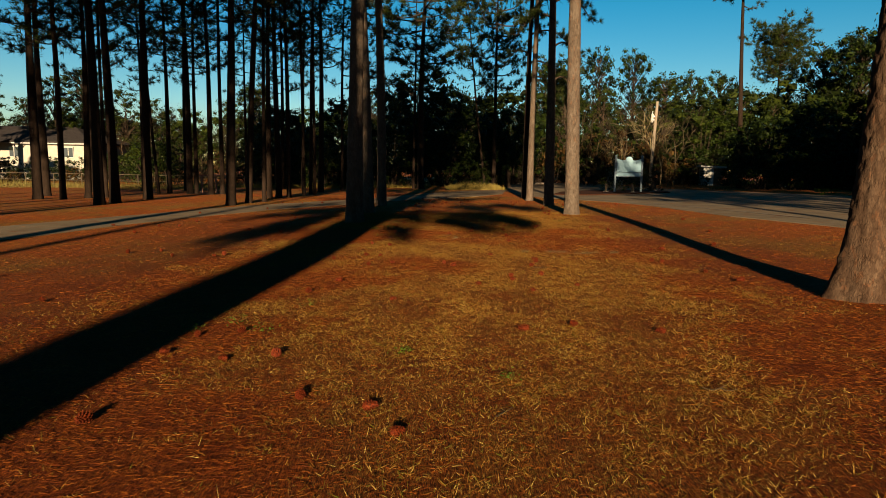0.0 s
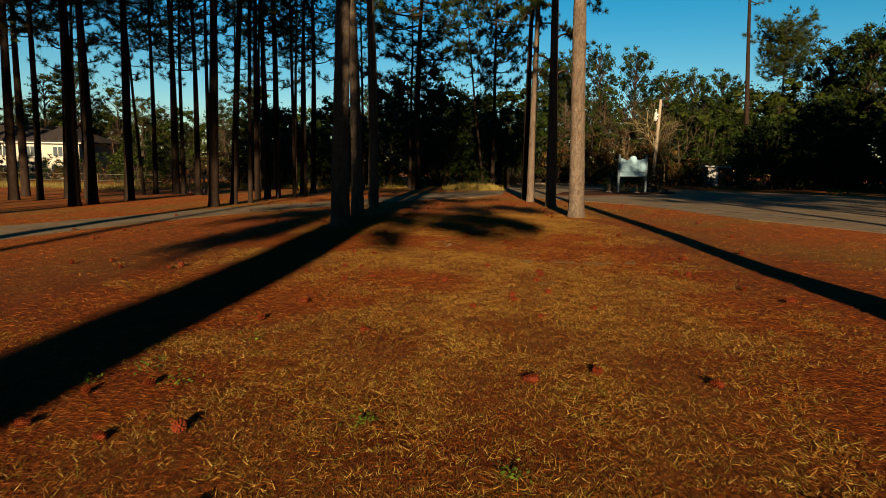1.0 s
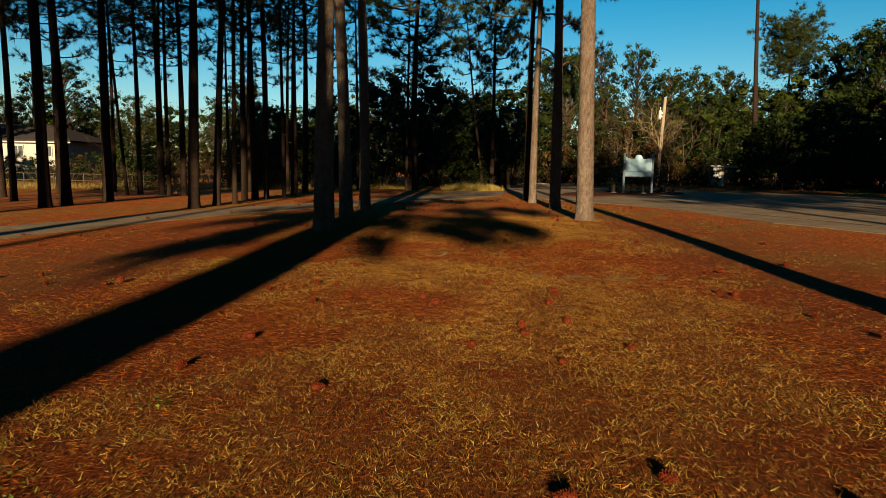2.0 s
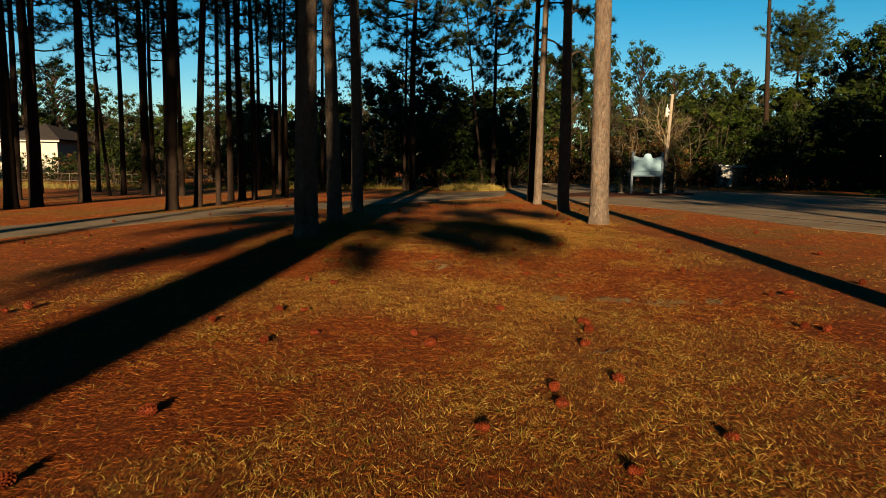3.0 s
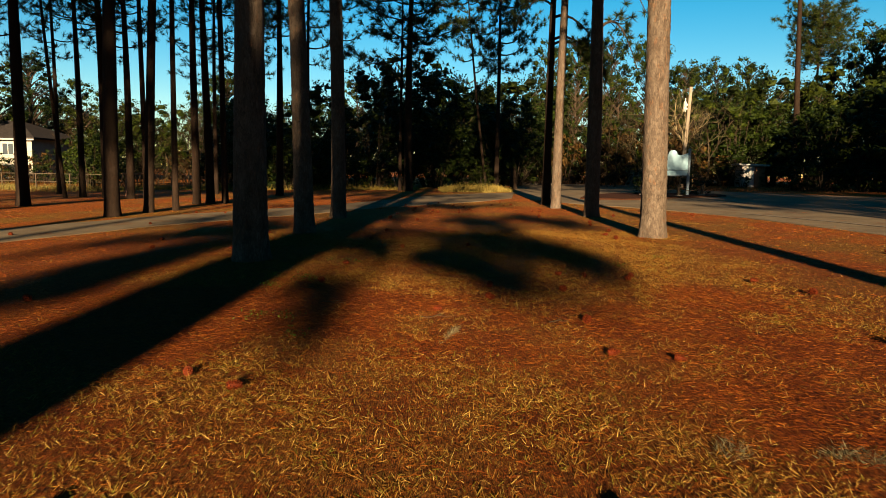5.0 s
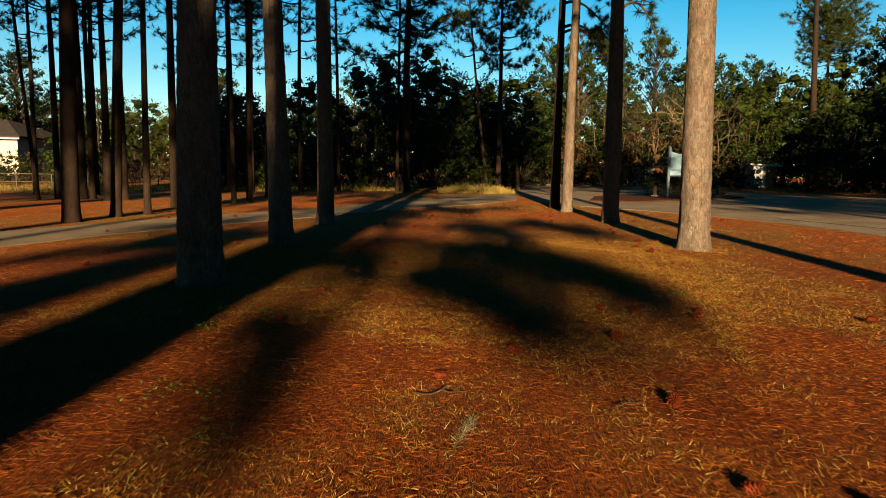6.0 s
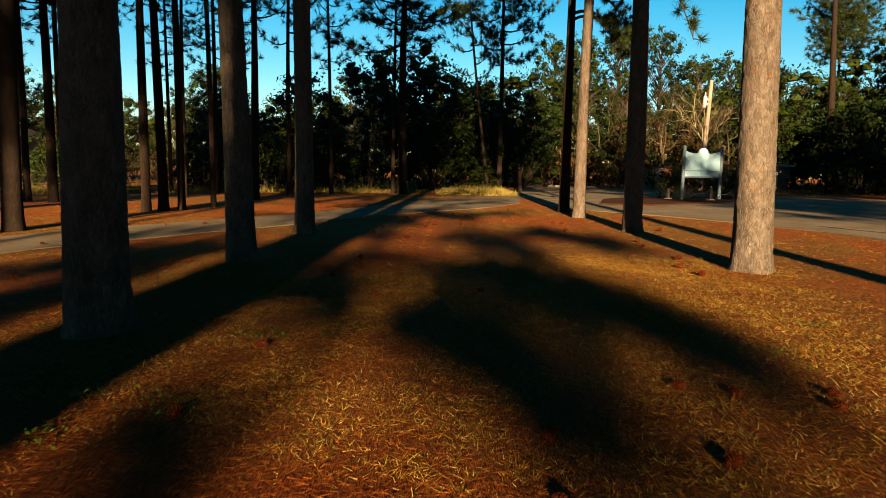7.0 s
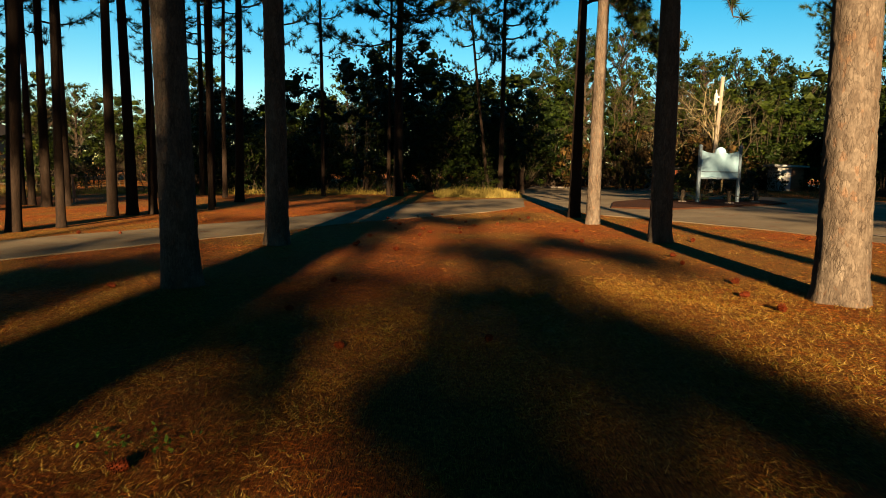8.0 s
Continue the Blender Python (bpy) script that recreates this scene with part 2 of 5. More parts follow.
# ---- mesh helpers ----
class Buf:
    """Vertices and faces that grow into one mesh."""

    def __init__(self):
        self.v, self.f = [], []

    def add(self, verts, faces):
        o = len(self.v)
        self.v.extend(verts)
        self.f.extend([tuple(i + o for i in q) for q in faces])

    def tube(self, pts, radii, sides=6, cap=True):
        pts = [Vector(p) for p in pts]
        n = len(pts)
        side = Vector((1, 0, 0))
        verts = []
        for i, p in enumerate(pts):
            d = (pts[min(i + 1, n - 1)] - pts[max(i - 1, 0)]).normalized()
            side = side - d * side.dot(d)
            if side.length < 1e-3:
                side = d.orthogonal()
            side.normalize()
            up = d.cross(side)
            for k in range(sides):
                a = 2 * math.pi * k / sides
                verts.append(p + (side * math.cos(a) + up * math.sin(a)) * radii[i])
        faces = [(i * sides + k, i * sides + (k + 1) % sides, (i + 1) * sides + (k + 1) % sides, (i + 1) * sides + k)
                 for i in range(n - 1) for k in range(sides)]
        if cap:
            faces.append(tuple(range(sides))[::-1])
            faces.append(tuple((n - 1) * sides + k for k in range(sides)))
        self.add(verts, faces)

    def box(self, x0, y0, z0, x1, y1, z1):
        v = [(x, y, z) for z in (z0, z1) for y in (y0, y1) for x in (x0, x1)]
        self.add([Vector(p) for p in v], [(0, 2, 3, 1), (4, 5, 7, 6), (0, 1, 5, 4), (2, 6, 7, 3), (0, 4, 6, 2), (1, 3, 7, 5)])

    def mesh(self, name, material, smooth=False):
        me = bpy.data.meshes.new(name)
        me.from_pydata(self.v, [], self.f)
        me.materials.append(material)
        if smooth:
            me.polygons.foreach_set("use_smooth", [True] * len(me.polygons))
        me.update()
        return me


def array_mesh(name, verts, faces, material, smooth=False):
    me = bpy.data.meshes.new(name)
    me.from_pydata(verts.reshape(-1, 3).tolist(), [], faces if isinstance(faces, list) else faces.tolist())
    me.materials.append(material)
    if smooth:
        me.polygons.foreach_set("use_smooth", [True] * len(me.polygons))
    me.update()
    return me


def under(name, me, parent, label=""):
    ob = new(name, me)
    ob.parent = parent
    if label:
        tagged(ob, label)
    return ob


def bevelled_box(w, d, h, r=0.01):
    """A bmesh box centred in x and y, standing on z = 0, with bevelled edges."""
    bm = bmesh.new()
    bmesh.ops.create_cube(bm, size=1.0, matrix=Matrix.Translation((0, 0, h / 2)) @ Matrix.Diagonal((w, d, h, 1)))
    bmesh.ops.bevel(bm, geom=bm.edges[:], offset=r, segments=1, affect="EDGES")
    return bm


def part(name, bm, material, parent, label="", at=None):
    me = bpy.data.meshes.new(name)
    bm.to_mesh(me)
    bm.free()
    me.materials.append(material)
    ob = under(name, me, parent, label)
    if at is not None:
        ob.matrix_basis = at
    return ob


def blades(centres, dirs, lengths, widths, rng):
    """One thin triangle for each blade or needle."""
    n = len(centres)
    side = np.cross(dirs, rng.normal(size=(n, 3)))
    side /= np.linalg.norm(side, axis=1)[:, None] + 1e-9
    side *= (widths / 2)[:, None]
    v = np.stack([centres - side, centres + side, centres + dirs * lengths[:, None]], axis=1)
    return v, np.arange(n * 3).reshape(-1, 3)


def leaf_quads(centres, normals, size, rng):
    """One small pointed leaf, a diamond, at each centre."""
    n = len(centres)
    a = np.cross(normals, rng.normal(size=(n, 3)))
    a /= np.linalg.norm(a, axis=1)[:, None] + 1e-9
    b = np.cross(normals, a)
    b /= np.linalg.norm(b, axis=1)[:, None] + 1e-9
    s = size[:, None]
    v = np.stack([centres - a * s, centres + b * s * 0.5, centres + a * s, centres - b * s * 0.5], axis=1)
    return v, np.arange(n * 4).reshape(-1, 4)


# ---- ground ----
def ground_height(x, y):
    return 0.018 * np.clip(x, -25, 25) - 0.06 * np.exp(-((y - 12) / 4.0) ** 2)


def gz(x, y):
    return float(ground_height(np.array(float(x)), np.array(float(y))))


def wavy(x, y, k, seed):
    r = np.random.default_rng(seed)
    z = 0
    for i in range(7):
        a, p = r.uniform(0, 6.28, 2)
        w = k * r.uniform(0.6, 2.2)
        z = z + np.sin((x * math.cos(a) + y * math.sin(a)) * w + p) / 7
    return z


def lattice(x, y, size, seed):
    """Smooth value noise from 0 to 1."""
    u, v = np.asarray(x) / size, np.asarray(y) / size
    i, j = np.floor(u), np.floor(v)
    a, b = u - i, v - j
    a, b = a * a * (3 - 2 * a), b * b * (3 - 2 * b)

    def h(p, q):
        w = np.sin(p * 127.1 + q * 311.7 + seed * 74.7) * 43758.5453
        return w - np.floor(w)
    return (h(i, j) * (1 - a) + h(i + 1, j) * a) * (1 - b) + (h(i, j + 1) * (1 - a) + h(i + 1, j + 1) * a) * b


def grassiness(x, y):
    """How far the lawn shows through the needles: 0 litter, 1 grass."""
    n = 0.45 * lattice(x, y, 2.6, 1) + 0.33 * lattice(x, y, 1.0, 2) + 0.22 * lattice(x, y, 0.38, 3)
    mid = 0.23 * np.exp(-((x - 0.8) / 2.2) ** 2) + 0.22 * np.exp(-((x - 5.0) / 2.8) ** 2 - ((y - 23) / 7.0) ** 2) + 0.20 * np.exp(-((x - 1.2) / 1.5) ** 2 - ((y - 3.8) / 1.8) ** 2)
    return np.clip((n + mid - 0.50) * 4.5, 0, 1)


def build_ground():
    def steps(*runs):
        return np.concatenate([np.arange(a, b, s) for a, b, s in runs])
    xs = steps((-3000, -400, 650), (-400, -100, 60), (-100, -14, 3), (-14, 14, 0.2), (14, 100, 3), (100, 400, 60), (400, 3001, 650))
    ys = steps((-3000, -400, 650), (-400, -40, 40), (-40, 1, 3), (1, 34, 0.2), (34, 110, 2), (110, 400, 58), (400, 3001, 650))
    gx, gy = np.meshgrid(xs, ys)
    z = ground_height(gx, gy)
    near = np.clip(1 - np.abs(gx) / 14, 0, 1) ** 0.5 * np.clip((gy - 1) / 3, 0, 1) * np.clip((36 - gy) / 6, 0, 1)
    z = z + near * (0.012 * wavy(gx, gy, 3.0, 3) + 0.008 * wavy(gx, gy, 11.0, 4)) 
    v = np.stack([gx, gy, z], axis=-1).reshape(-1, 3)
    ny, nx = gx.shape
    i = (np.arange(ny - 1)[:, None] * nx + np.arange(nx - 1)[None, :]).reshape(-1)
    f = np.stack([i, i + 1, i + 1 + nx, i + nx], axis=1)
    me = array_mesh("ground", v, f, MAT_GROUND, True)
    me.attributes.new("grass", "FLOAT", "POINT").data.foreach_set("value", grassiness(v[:, 0], v[:, 1]))
    cover = np.clip((9 - np.abs(v[:, 0])) / 5, 0, 1) * np.clip((v[:, 1] - 1) / 1, 0, 1) * np.clip((30 - v[:, 1]) / 14, 0, 1)
    me.attributes.new("soil", "FLOAT", "POINT").data.foreach_set("value", cover * (0.55 + 0.45 * lattice(v[:, 0], v[:, 1], 0.3, 6)))
    return tagged(new("ground", me), "sunlit dry lawn strewn with rust-red pine needles", "ground", kind="structure")


build_ground()


def sheet(name, outline, lift, material, step=1.0):
    """A flat paved area with a skirt, following the ground."""
    bm = bmesh.new()
    ring = []
    for (x0, y0), (x1, y1) in zip(outline, outline[1:] + outline[:1]):
        n = max(1, int(math.hypot(x1 - x0, y1 - y0) / step))
        for k in range(n):
            s = k / n
            ring.append((x0 + (x1 - x0) * s, y0 + (y1 - y0) * s))
    top = [bm.verts.new((x, y, gz(x, y) + lift + 0.006 * math.sin(3.1 * x + 1.7 * y))) for x, y in ring]
    low = [bm.verts.new((x, y, gz(x, y) - 0.1)) for x, y in ring]
    bmesh.ops.triangle_fill(bm, edges=[bm.edges.new((a, b)) for a, b in zip(top, top[1:] + top[:1])], use_beauty=True)
    for k in range(len(ring)):
        j = (k + 1) % len(ring)
        bm.faces.new((low[k], low[j], top[j], top[k]))
    bmesh.ops.recalc_face_normals(bm, faces=bm.faces[:])
    me = bpy.data.meshes.new(name)
    bm.to_mesh(me)
    bm.free()
    me.materials.append(material)
    return new(name, me)


ROAD_NEAR = [(-19.0, 2.0), (-12.4, 9.5), (-9.6, 14.5), (-8.7, 18.3), (-7.7, 21.3), (-6.5, 24.6), (-5.1, 27.0), (-3.2, 29.9), (-1.7, 32.8), (0.0, 34.8), (2.0, 37.2), (3.6, 40.5), (4.4, 47.0)]
ROAD_FAR = [(4.4, 48.4), (2.5, 47.2), (0.6, 45.2), (-1.0, 42.2), (-2.3, 38.2), (-4.0, 34.2), (-6.0, 31.0), (-7.8, 28.2), (-9.0, 25.4), (-10.6, 20.8), (-12.2, 16.5), (-15.0, 11.5), (-22.0, 4.0)]
tagged(sheet("road", ROAD_NEAR + ROAD_FAR, 0.017, MAT_ASPHALT), "narrow grey asphalt park drive with needle-covered edges", "road", kind="structure")
LOT = [(4.45, 48.4), (4.5, 44.0), (4.3, 39.5), (5.3, 35.4), (6.6, 33.0), (7.8, 30.2), (8.5, 27.6), (9.2, 21.0), (10.6, 16.5), (13.5, 8.0), (40.0, 8.0), (30.0, 24.0), (23.5, 34.0),
       (21.2, 42.0), (18.6, 47.5), (16.5, 54.0), (16.0, 62.0), (12.0, 68.0), (8.5, 72.0), (6.5, 72.0), (6.0, 60.0)]
tagged(sheet("parking_lot", LOT, 0.018, MAT_ASPHALT), "grey asphalt parking lot streaked with tree shadows", "parking lot", kind="structure")


# ---- pine trees ----
def trunk_mesh(name, height, radius, sides, rows, bark, rng, relief=0.0, bend=0.10, hi=9.5, flare=(0.22, 0.2)):
    """A tapered trunk with a flared foot; relief raises bark plates on it."""
    zs = np.concatenate([np.linspace(-0.15, hi, rows), np.linspace(hi, height, 14)[1:]]) if relief else np.concatenate([np.array([-0.15, 0, 0.12, 0.3, 0.6, 1.1]), np.linspace(2, height, 14)])
    ang = np.arange(sides) * 2 * math.pi / sides
    p = rng.uniform(0, 6.28, 6)
    verts = np.zeros((len(zs), sides, 3))
    for i, z in enumerate(zs):
        t = max(z, 0) / height
        r = radius * ((1 - t) ** 0.75 * 0.92 + 0.06)
        r *= 1 + flare[0] * math.exp(-max(z, 0) / flare[1]) * (1 + 0.35 * np.sin(3 * ang + p[0]) + 0.25 * np.sin(5 * ang + p[1])) + 0.03 * np.sin(2 * ang + p[2] + z * 0.6) + 0.02 * math.sin(z * 1.3 + p[3])
        cx = bend * (math.sin(z * 0.22 + p[4]) - math.sin(p[4])) * t * 2
        cy = bend * (math.sin(z * 0.19 + p[5]) - math.sin(p[5])) * t * 2
        verts[i, :, 0] = cx + r * np.cos(ang)
        verts[i, :, 1] = cy + r * np.sin(ang)
        verts[i, :, 2] = z
    if relief:
        for i in range(rows):
            for k in range(sides):
                x, y, z = verts[i, k]
                a = ang[k]
                q = Vector((math.cos(a) * radius * 14, math.sin(a) * radius * 14, z * 3.4))
                q += Vector((noise.noise(q * 0.9), noise.noise(q * 0.9 + Vector((7, 3, 1))), noise.noise(q * 0.9 + Vector((2, 9, 5))))) * 0.45
                dist = noise.voronoi(q)[0]
                d = min((dist[1] - dist[0]) / 0.22, 1.0) - 0.6
                d = d * relief * 0.7 + noise.noise(q * 3.1) * relief * 0.5
                verts[i, k, 0] += math.cos(a) * d
                verts[i, k, 1] += math.sin(a) * d
    n = len(zs)
    i = (np.arange(n - 1)[:, None] * sides + np.arange(sides)[None, :])
    j = (np.arange(n - 1)[:, None] * sides + (np.arange(sides)[None, :] + 1) % sides)
    f = np.stack([i, j, j + sides, i + sides], axis=-1).reshape(-1, 4)
    return array_mesh(name, verts, f, bark, True), p


def pine_crown(rng, height, base, reach, limbs, needles, p, bend=0.10, spread=1.4, broad_top=False):
    """Limbs and needle tufts of a long-leaved pine."""
    wood, tufts = Buf(), []
    for k in range(limbs):
        s = (k + rng.uniform(0, 0.8)) / limbs
        z = base + (height - base) * s ** 0.9
        t = z / height
        cx = bend * (math.sin(z * 0.22 + p[4]) - math.sin(p[4])) * t * 2
        cy = bend * (math.sin(z * 0.19 + p[5]) - math.sin(p[5])) * t * 2
        a = k * 2.4 + rng.uniform(-0.5, 0.5)
        shape = 0.45 + 0.55 * math.sin(min(1, s * 1.5 + 0.25) * math.pi / 2) if s < 0.55 else 1.05 - (s - 0.55) * 1.45
        if broad_top:
            shape = 0.5 + 0.55 * math.sin(math.pi * (0.15 + 0.72 * s))
        ln = reach * shape * rng.uniform(0.55, 1.15)
        rise = rng.uniform(-0.05, 0.35) + s * 0.35
        out = Vector((math.cos(a), math.sin(a), 0))
        side = Vector((-math.sin(a), math.cos(a), 0))
        pts = []
        curl = rng.uniform(-0.35, 0.35)
        for u in np.linspace(0, 1, 6):
            pts.append(Vector((cx, cy, z)) + out * (ln * u) + side * (curl * ln * u * u) + Vector((0, 0, ln * (rise * u - 0.25 * math.sin(u * 3.1) * 0.6 + 0.1 * u * u))))
        r0 = 0.02 + 0.011 * ln
        wood.tube(pts, [r0 * (1 - 0.8 * u) for u in np.linspace(0, 1, 6)], 5, False)
        for u in np.linspace(0.35, 1.0, max(3, int(ln * 2.2))):
            q = pts[min(5, int(u * 5))].lerp(pts[min(5, int(u * 5) + 1)], (u * 5) % 1)
            for sgn in (-1, 1):
                tw = rng.uniform(0.35, 0.95) * (0.35 + 0.25 * ln)
                d = (out * rng.uniform(0.2, 0.9) + side * sgn * rng.uniform(0.3, 1) + Vector((0, 0, rng.uniform(-0.1, 0.6)))).normalized()
                e = q + d * tw
                wood.tube([q, e], [0.014, 0.006], 3, False)
                tufts.append((e, d))
                if rng.uniform() < 0.75:
                    tufts.append((q + d * tw * 0.62 + Vector(rng.normal(size=3) * 0.1), d))
    n = len(tufts)
    c = np.repeat(np.array([t[0] for t in tufts]), needles, axis=0)
    d0 = np.repeat(np.array([t[1] for t in tufts]), needles, axis=0)
    d = rng.normal(size=c.shape) * 0.75 + d0 * 0.9 + np.array([0, 0, 0.15])
    d /= np.linalg.norm(d, axis=1)[:, None]
    c = c - d0 * rng.uniform(0, 0.16, (len(c), 1)) 
    v, f = blades(c, d, rng.uniform(0.20, 0.40, len(c)) * spread, rng.uniform(0.022, 0.042, len(c)) * spread, rng)
    return wood, v, f


def bough_crown(rng, boughs, tuft=20, fine=1.0):
    """A crown of a few long drooping boughs with dense needle clusters at their ends."""
    wood, tufts = Buf(), []
    for z, a, ln, drop, full, span, puff in boughs:
        u0 = max(0.2, 1 - span / ln)
        out = Vector((math.cos(radians(a)), math.sin(radians(a)), 0))
        side = Vector((-out.y, out.x, 0))
        pts = [Vector((0, 0, z)) + out * (ln * u) + side * (0.12 * ln * math.sin(u * 3)) + Vector((0, 0, 0.35 * math.sin(u * 3.14) - drop * u * u)) for u in np.linspace(0, 1, 8)]
        wood.tube(pts, [(0.03 + 0.012 * ln) * (1 - 0.8 * u) for u in np.linspace(0, 1, 8)], 5, False)
        for k in range(int(full * 38)):
            u = u0 + (1 - u0) * rng.uniform()
            q = pts[min(6, int(u * 7))].lerp(pts[min(6, int(u * 7)) + 1], (u * 7) % 1)
            d = (out * rng.uniform(0, 0.8) + side * rng.uniform(-1, 1) + Vector((0, 0, rng.uniform(-0.3, 0.5)))).normalized()
            e = q + d * rng.uniform(0.1, 1.0) * puff
            wood.tube([q, e], [0.014, 0.006], 3, False)
            tufts.append((e, d))
    c = np.repeat(np.array([t[0] for t in tufts]), tuft, axis=0)
    d0 = np.repeat(np.array([t[1] for t in tufts]), tuft, axis=0)
    d = rng.normal(size=c.shape) * 0.8 + d0 * 0.7
    d /= np.linalg.norm(d, axis=1)[:, None]
    v, f = blades(c, d, rng.uniform(0.26, 0.46, len(c)) * fine, rng.uniform(0.035, 0.06, len(c)) * fine ** 1.8, rng)
    return wood, v, f


# fork height, heading, length, drop at the tip, fullness, length of the needled end, its radius
BOUGHS = [
    (9.5, 0, 2.0, 0.35, 0.9, 0.8, 0.45), (10.4, 4, 1.9, 0.1, 0.7, 1.0, 0.5), (10.6, -3, 1.8, 0.2, 0.8, 1.0, 0.55), (10.2, -3, 3.6, 0.4, 1.6, 1.1, 0.5), (10.1, 5, 3.5, 0.3, 1.4, 1.0, 0.5),
    (10.5, -5, 4.2, 0.2, 0.8, 1.3, 0.55), (10.7, 6, 4.0, 0.2, 0.7, 1.2, 0.55), (11.0, 2, 4.3, 0.4, 1.2, 1.0, 0.5), (10.9, -4, 5.1, 0.6, 1.2, 1.1, 0.5), (10.5, 3, 5.1, 0.6, 0.9, 0.9, 0.5),
    (9.8, 0, 4.4, 0.4, 0.4, 1.6, 0.6), (10.1, -8, 3.9, 0.3, 0.5, 0.8, 0.5), (10.5, 20, 2.2, 1.2, 0.4, 1.3, 0.7), (10.8, -20, 2.6, 0.9, 0.4, 1.3, 0.7), (11.0, 3, 2.8, 0.2, 0.5, 1.4, 0.7),
    (11.2, -12, 5.0, 1.0, 1.0, 1.5, 0.6), (11.6, 6, 4.3, 0.3, 1.8, 1.5, 0.7), (12.3, -5, 5.9, 0.55, 1.9, 1.5, 0.7), (12.7, 10, 2.0, 0.1, 1.6, 1.3, 0.7), (13.4, -10, 3.4, 0.2, 1.6, 1.5, 0.7),
    (10.4, 172, 1.6, 0.5, 2.4, 1.0, 0.7), (9.9, 190, 2.0, 0.7, 2.0, 1.3, 0.7), (11.2, 200, 1.9, 0.2, 2.2, 1.2, 0.7), (9.4, 180, 1.6, 0.5, 1.2, 1.0, 0.6), (11.4, 185, 2.7, 0.3, 1.5, 1.5, 0.8), (10.8, 177, 3.2, 0.4, 1.3, 1.4, 0.7), (12.2, 187, 3.7, 0.5, 1.2, 1.8, 0.8), (12.0, 30, 1.7, 0.3, 1.4, 1.1, 0.7)]
# low boughs left on two pines of the row beside the lot
LOW_BOUGHS = {
    "tufted": [(8.4, 0, 1.5, 0.9, 0.7, 1.4, 0.6), (7.6, 180, 1.5, 0.6, 0.8, 1.4, 0.6), (6.6, 12, 1.3, 0.9, 0.4, 1.4, 0.6), (5.2, -8, 1.0, 1.1, 0.5, 1.4, 0.6), (9.0, 90, 1.8, 0.5, 0.7, 1.4, 0.6), (9.4, -30, 2.2, 0.5, 0.9, 1.4, 0.6), (9.2, 160, 2.0, 0.4, 0.8, 1.4, 0.6)],
    "boughed": [(6.2, 4, 2.6, 1.5, 2.0, 1.4, 0.6), (6.0, -14, 2.0, 1.4, 1.6, 1.4, 0.6), (7.0, 20, 2.8, 1.2, 0.9, 1.4, 0.6), (7.4, 178, 1.6, 0.8, 0.7, 1.4, 0.6), (8.4, -20, 2.4, 0.6, 1.0, 1.4, 0.6), (9.0, 200, 2.0, 0.4, 0.8, 1.4, 0.6), (9.2, 60, 2.2, 0.5, 0.8, 1.4, 0.6)]}
PINES = {}


def build_pine(kind):
    seed, height, radius, base, reach, limbs, needles, relief = {
        "flared": (17, 19.0, 0.25, 10.5, 3.0, 26, 13, 0.030),
        "near": (11, 19.0, 0.25, 10.5, 3.0, 34, 13, 0.016),
        "near_slim": (12, 18.0, 0.20, 10.0, 2.6, 32, 13, 0.014),
        "tall": (13, 18.5, 0.22, 8.0, 3.2, 30, 27, 0.0),
        "slim": (14, 17.0, 0.15, 6.8, 2.4, 28, 22, 0.0),
        "open": (15, 18.0, 0.20, 7.2, 3.6, 26, 26, 0.0),
        "spreading": (16, 19.5, 0.27, 8.0, 4.8, 44, 38, 0.0),
        "bare_stem": (20, 21.0, 0.22, 14.2, 3.4, 20, 24, 0.0), "broad_crown": (18, 19.5, 0.27, 9.0, 4.9, 28, 14, 0.0),
        "one_sided": (19, 15.2, 0.27, 9.4, 6.4, 30, 18, 0.0),
        "tufted": (22, 18.0, 0.20, 10.5, 2.6, 32, 13, 0.014), "boughed": (23, 18.0, 0.20, 10.2, 2.8, 32, 13, 0.0), "umbrella": (24, 17.8, 0.24, 12.0, 3.2, 60, 26, 0.0),
        "dense": (25, 18.5, 0.22, 8.0, 2.8, 34, 18, 0.0)}[kind]
    rng = np.random.default_rng(seed)
    ob = new("pine_tree")
    # trunks without relief take the bark with shade in its colour
    me, p = trunk_mesh("trunk", height, radius, 56 if relief else 12, 230, MAT_BARK_RED if kind == "flared" else MAT_BARK if relief else MAT_BARK_SHADED, rng, relief, bend=0.03 if kind == "bare_stem" else 0.10, flare=(0.62, 0.5) if kind == "flared" else (0.22, 0.2))
    under("trunk", me, ob)
    wood, v, f = bough_crown(rng, BOUGHS) if kind == "one_sided" else pine_crown(rng, height, base, reach, limbs, needles, p, bend=0.03 if kind == "bare_stem" else 0.10, spread={"broad_crown": 2.3, "dense": 2.2, "near": 2.4, "near_slim": 2.4, "tufted": 2.4, "boughed": 2.4, "flared": 2.4, "spreading": 1.35, "umbrella": 1.6, "open": 1.05}.get(kind, 0.92), broad_top=kind == "umbrella")
    if kind in LOW_BOUGHS:
        more, lv, lf = bough_crown(rng, LOW_BOUGHS[kind], 80, 0.55)
        wood.add(more.v, more.f)
        v, f = np.concatenate([v.reshape(-1, 3), lv.reshape(-1, 3)]), np.concatenate([f, lf + len(v) * 3])
    under("branchwork", wood.mesh("branchwork", MAT_LIMB), ob)
    under("crown", array_mesh("crown", v, f, MAT_NEEDLE), ob, "open crown of dark green needle tufts")
    ob["size"] = radius
    return ob


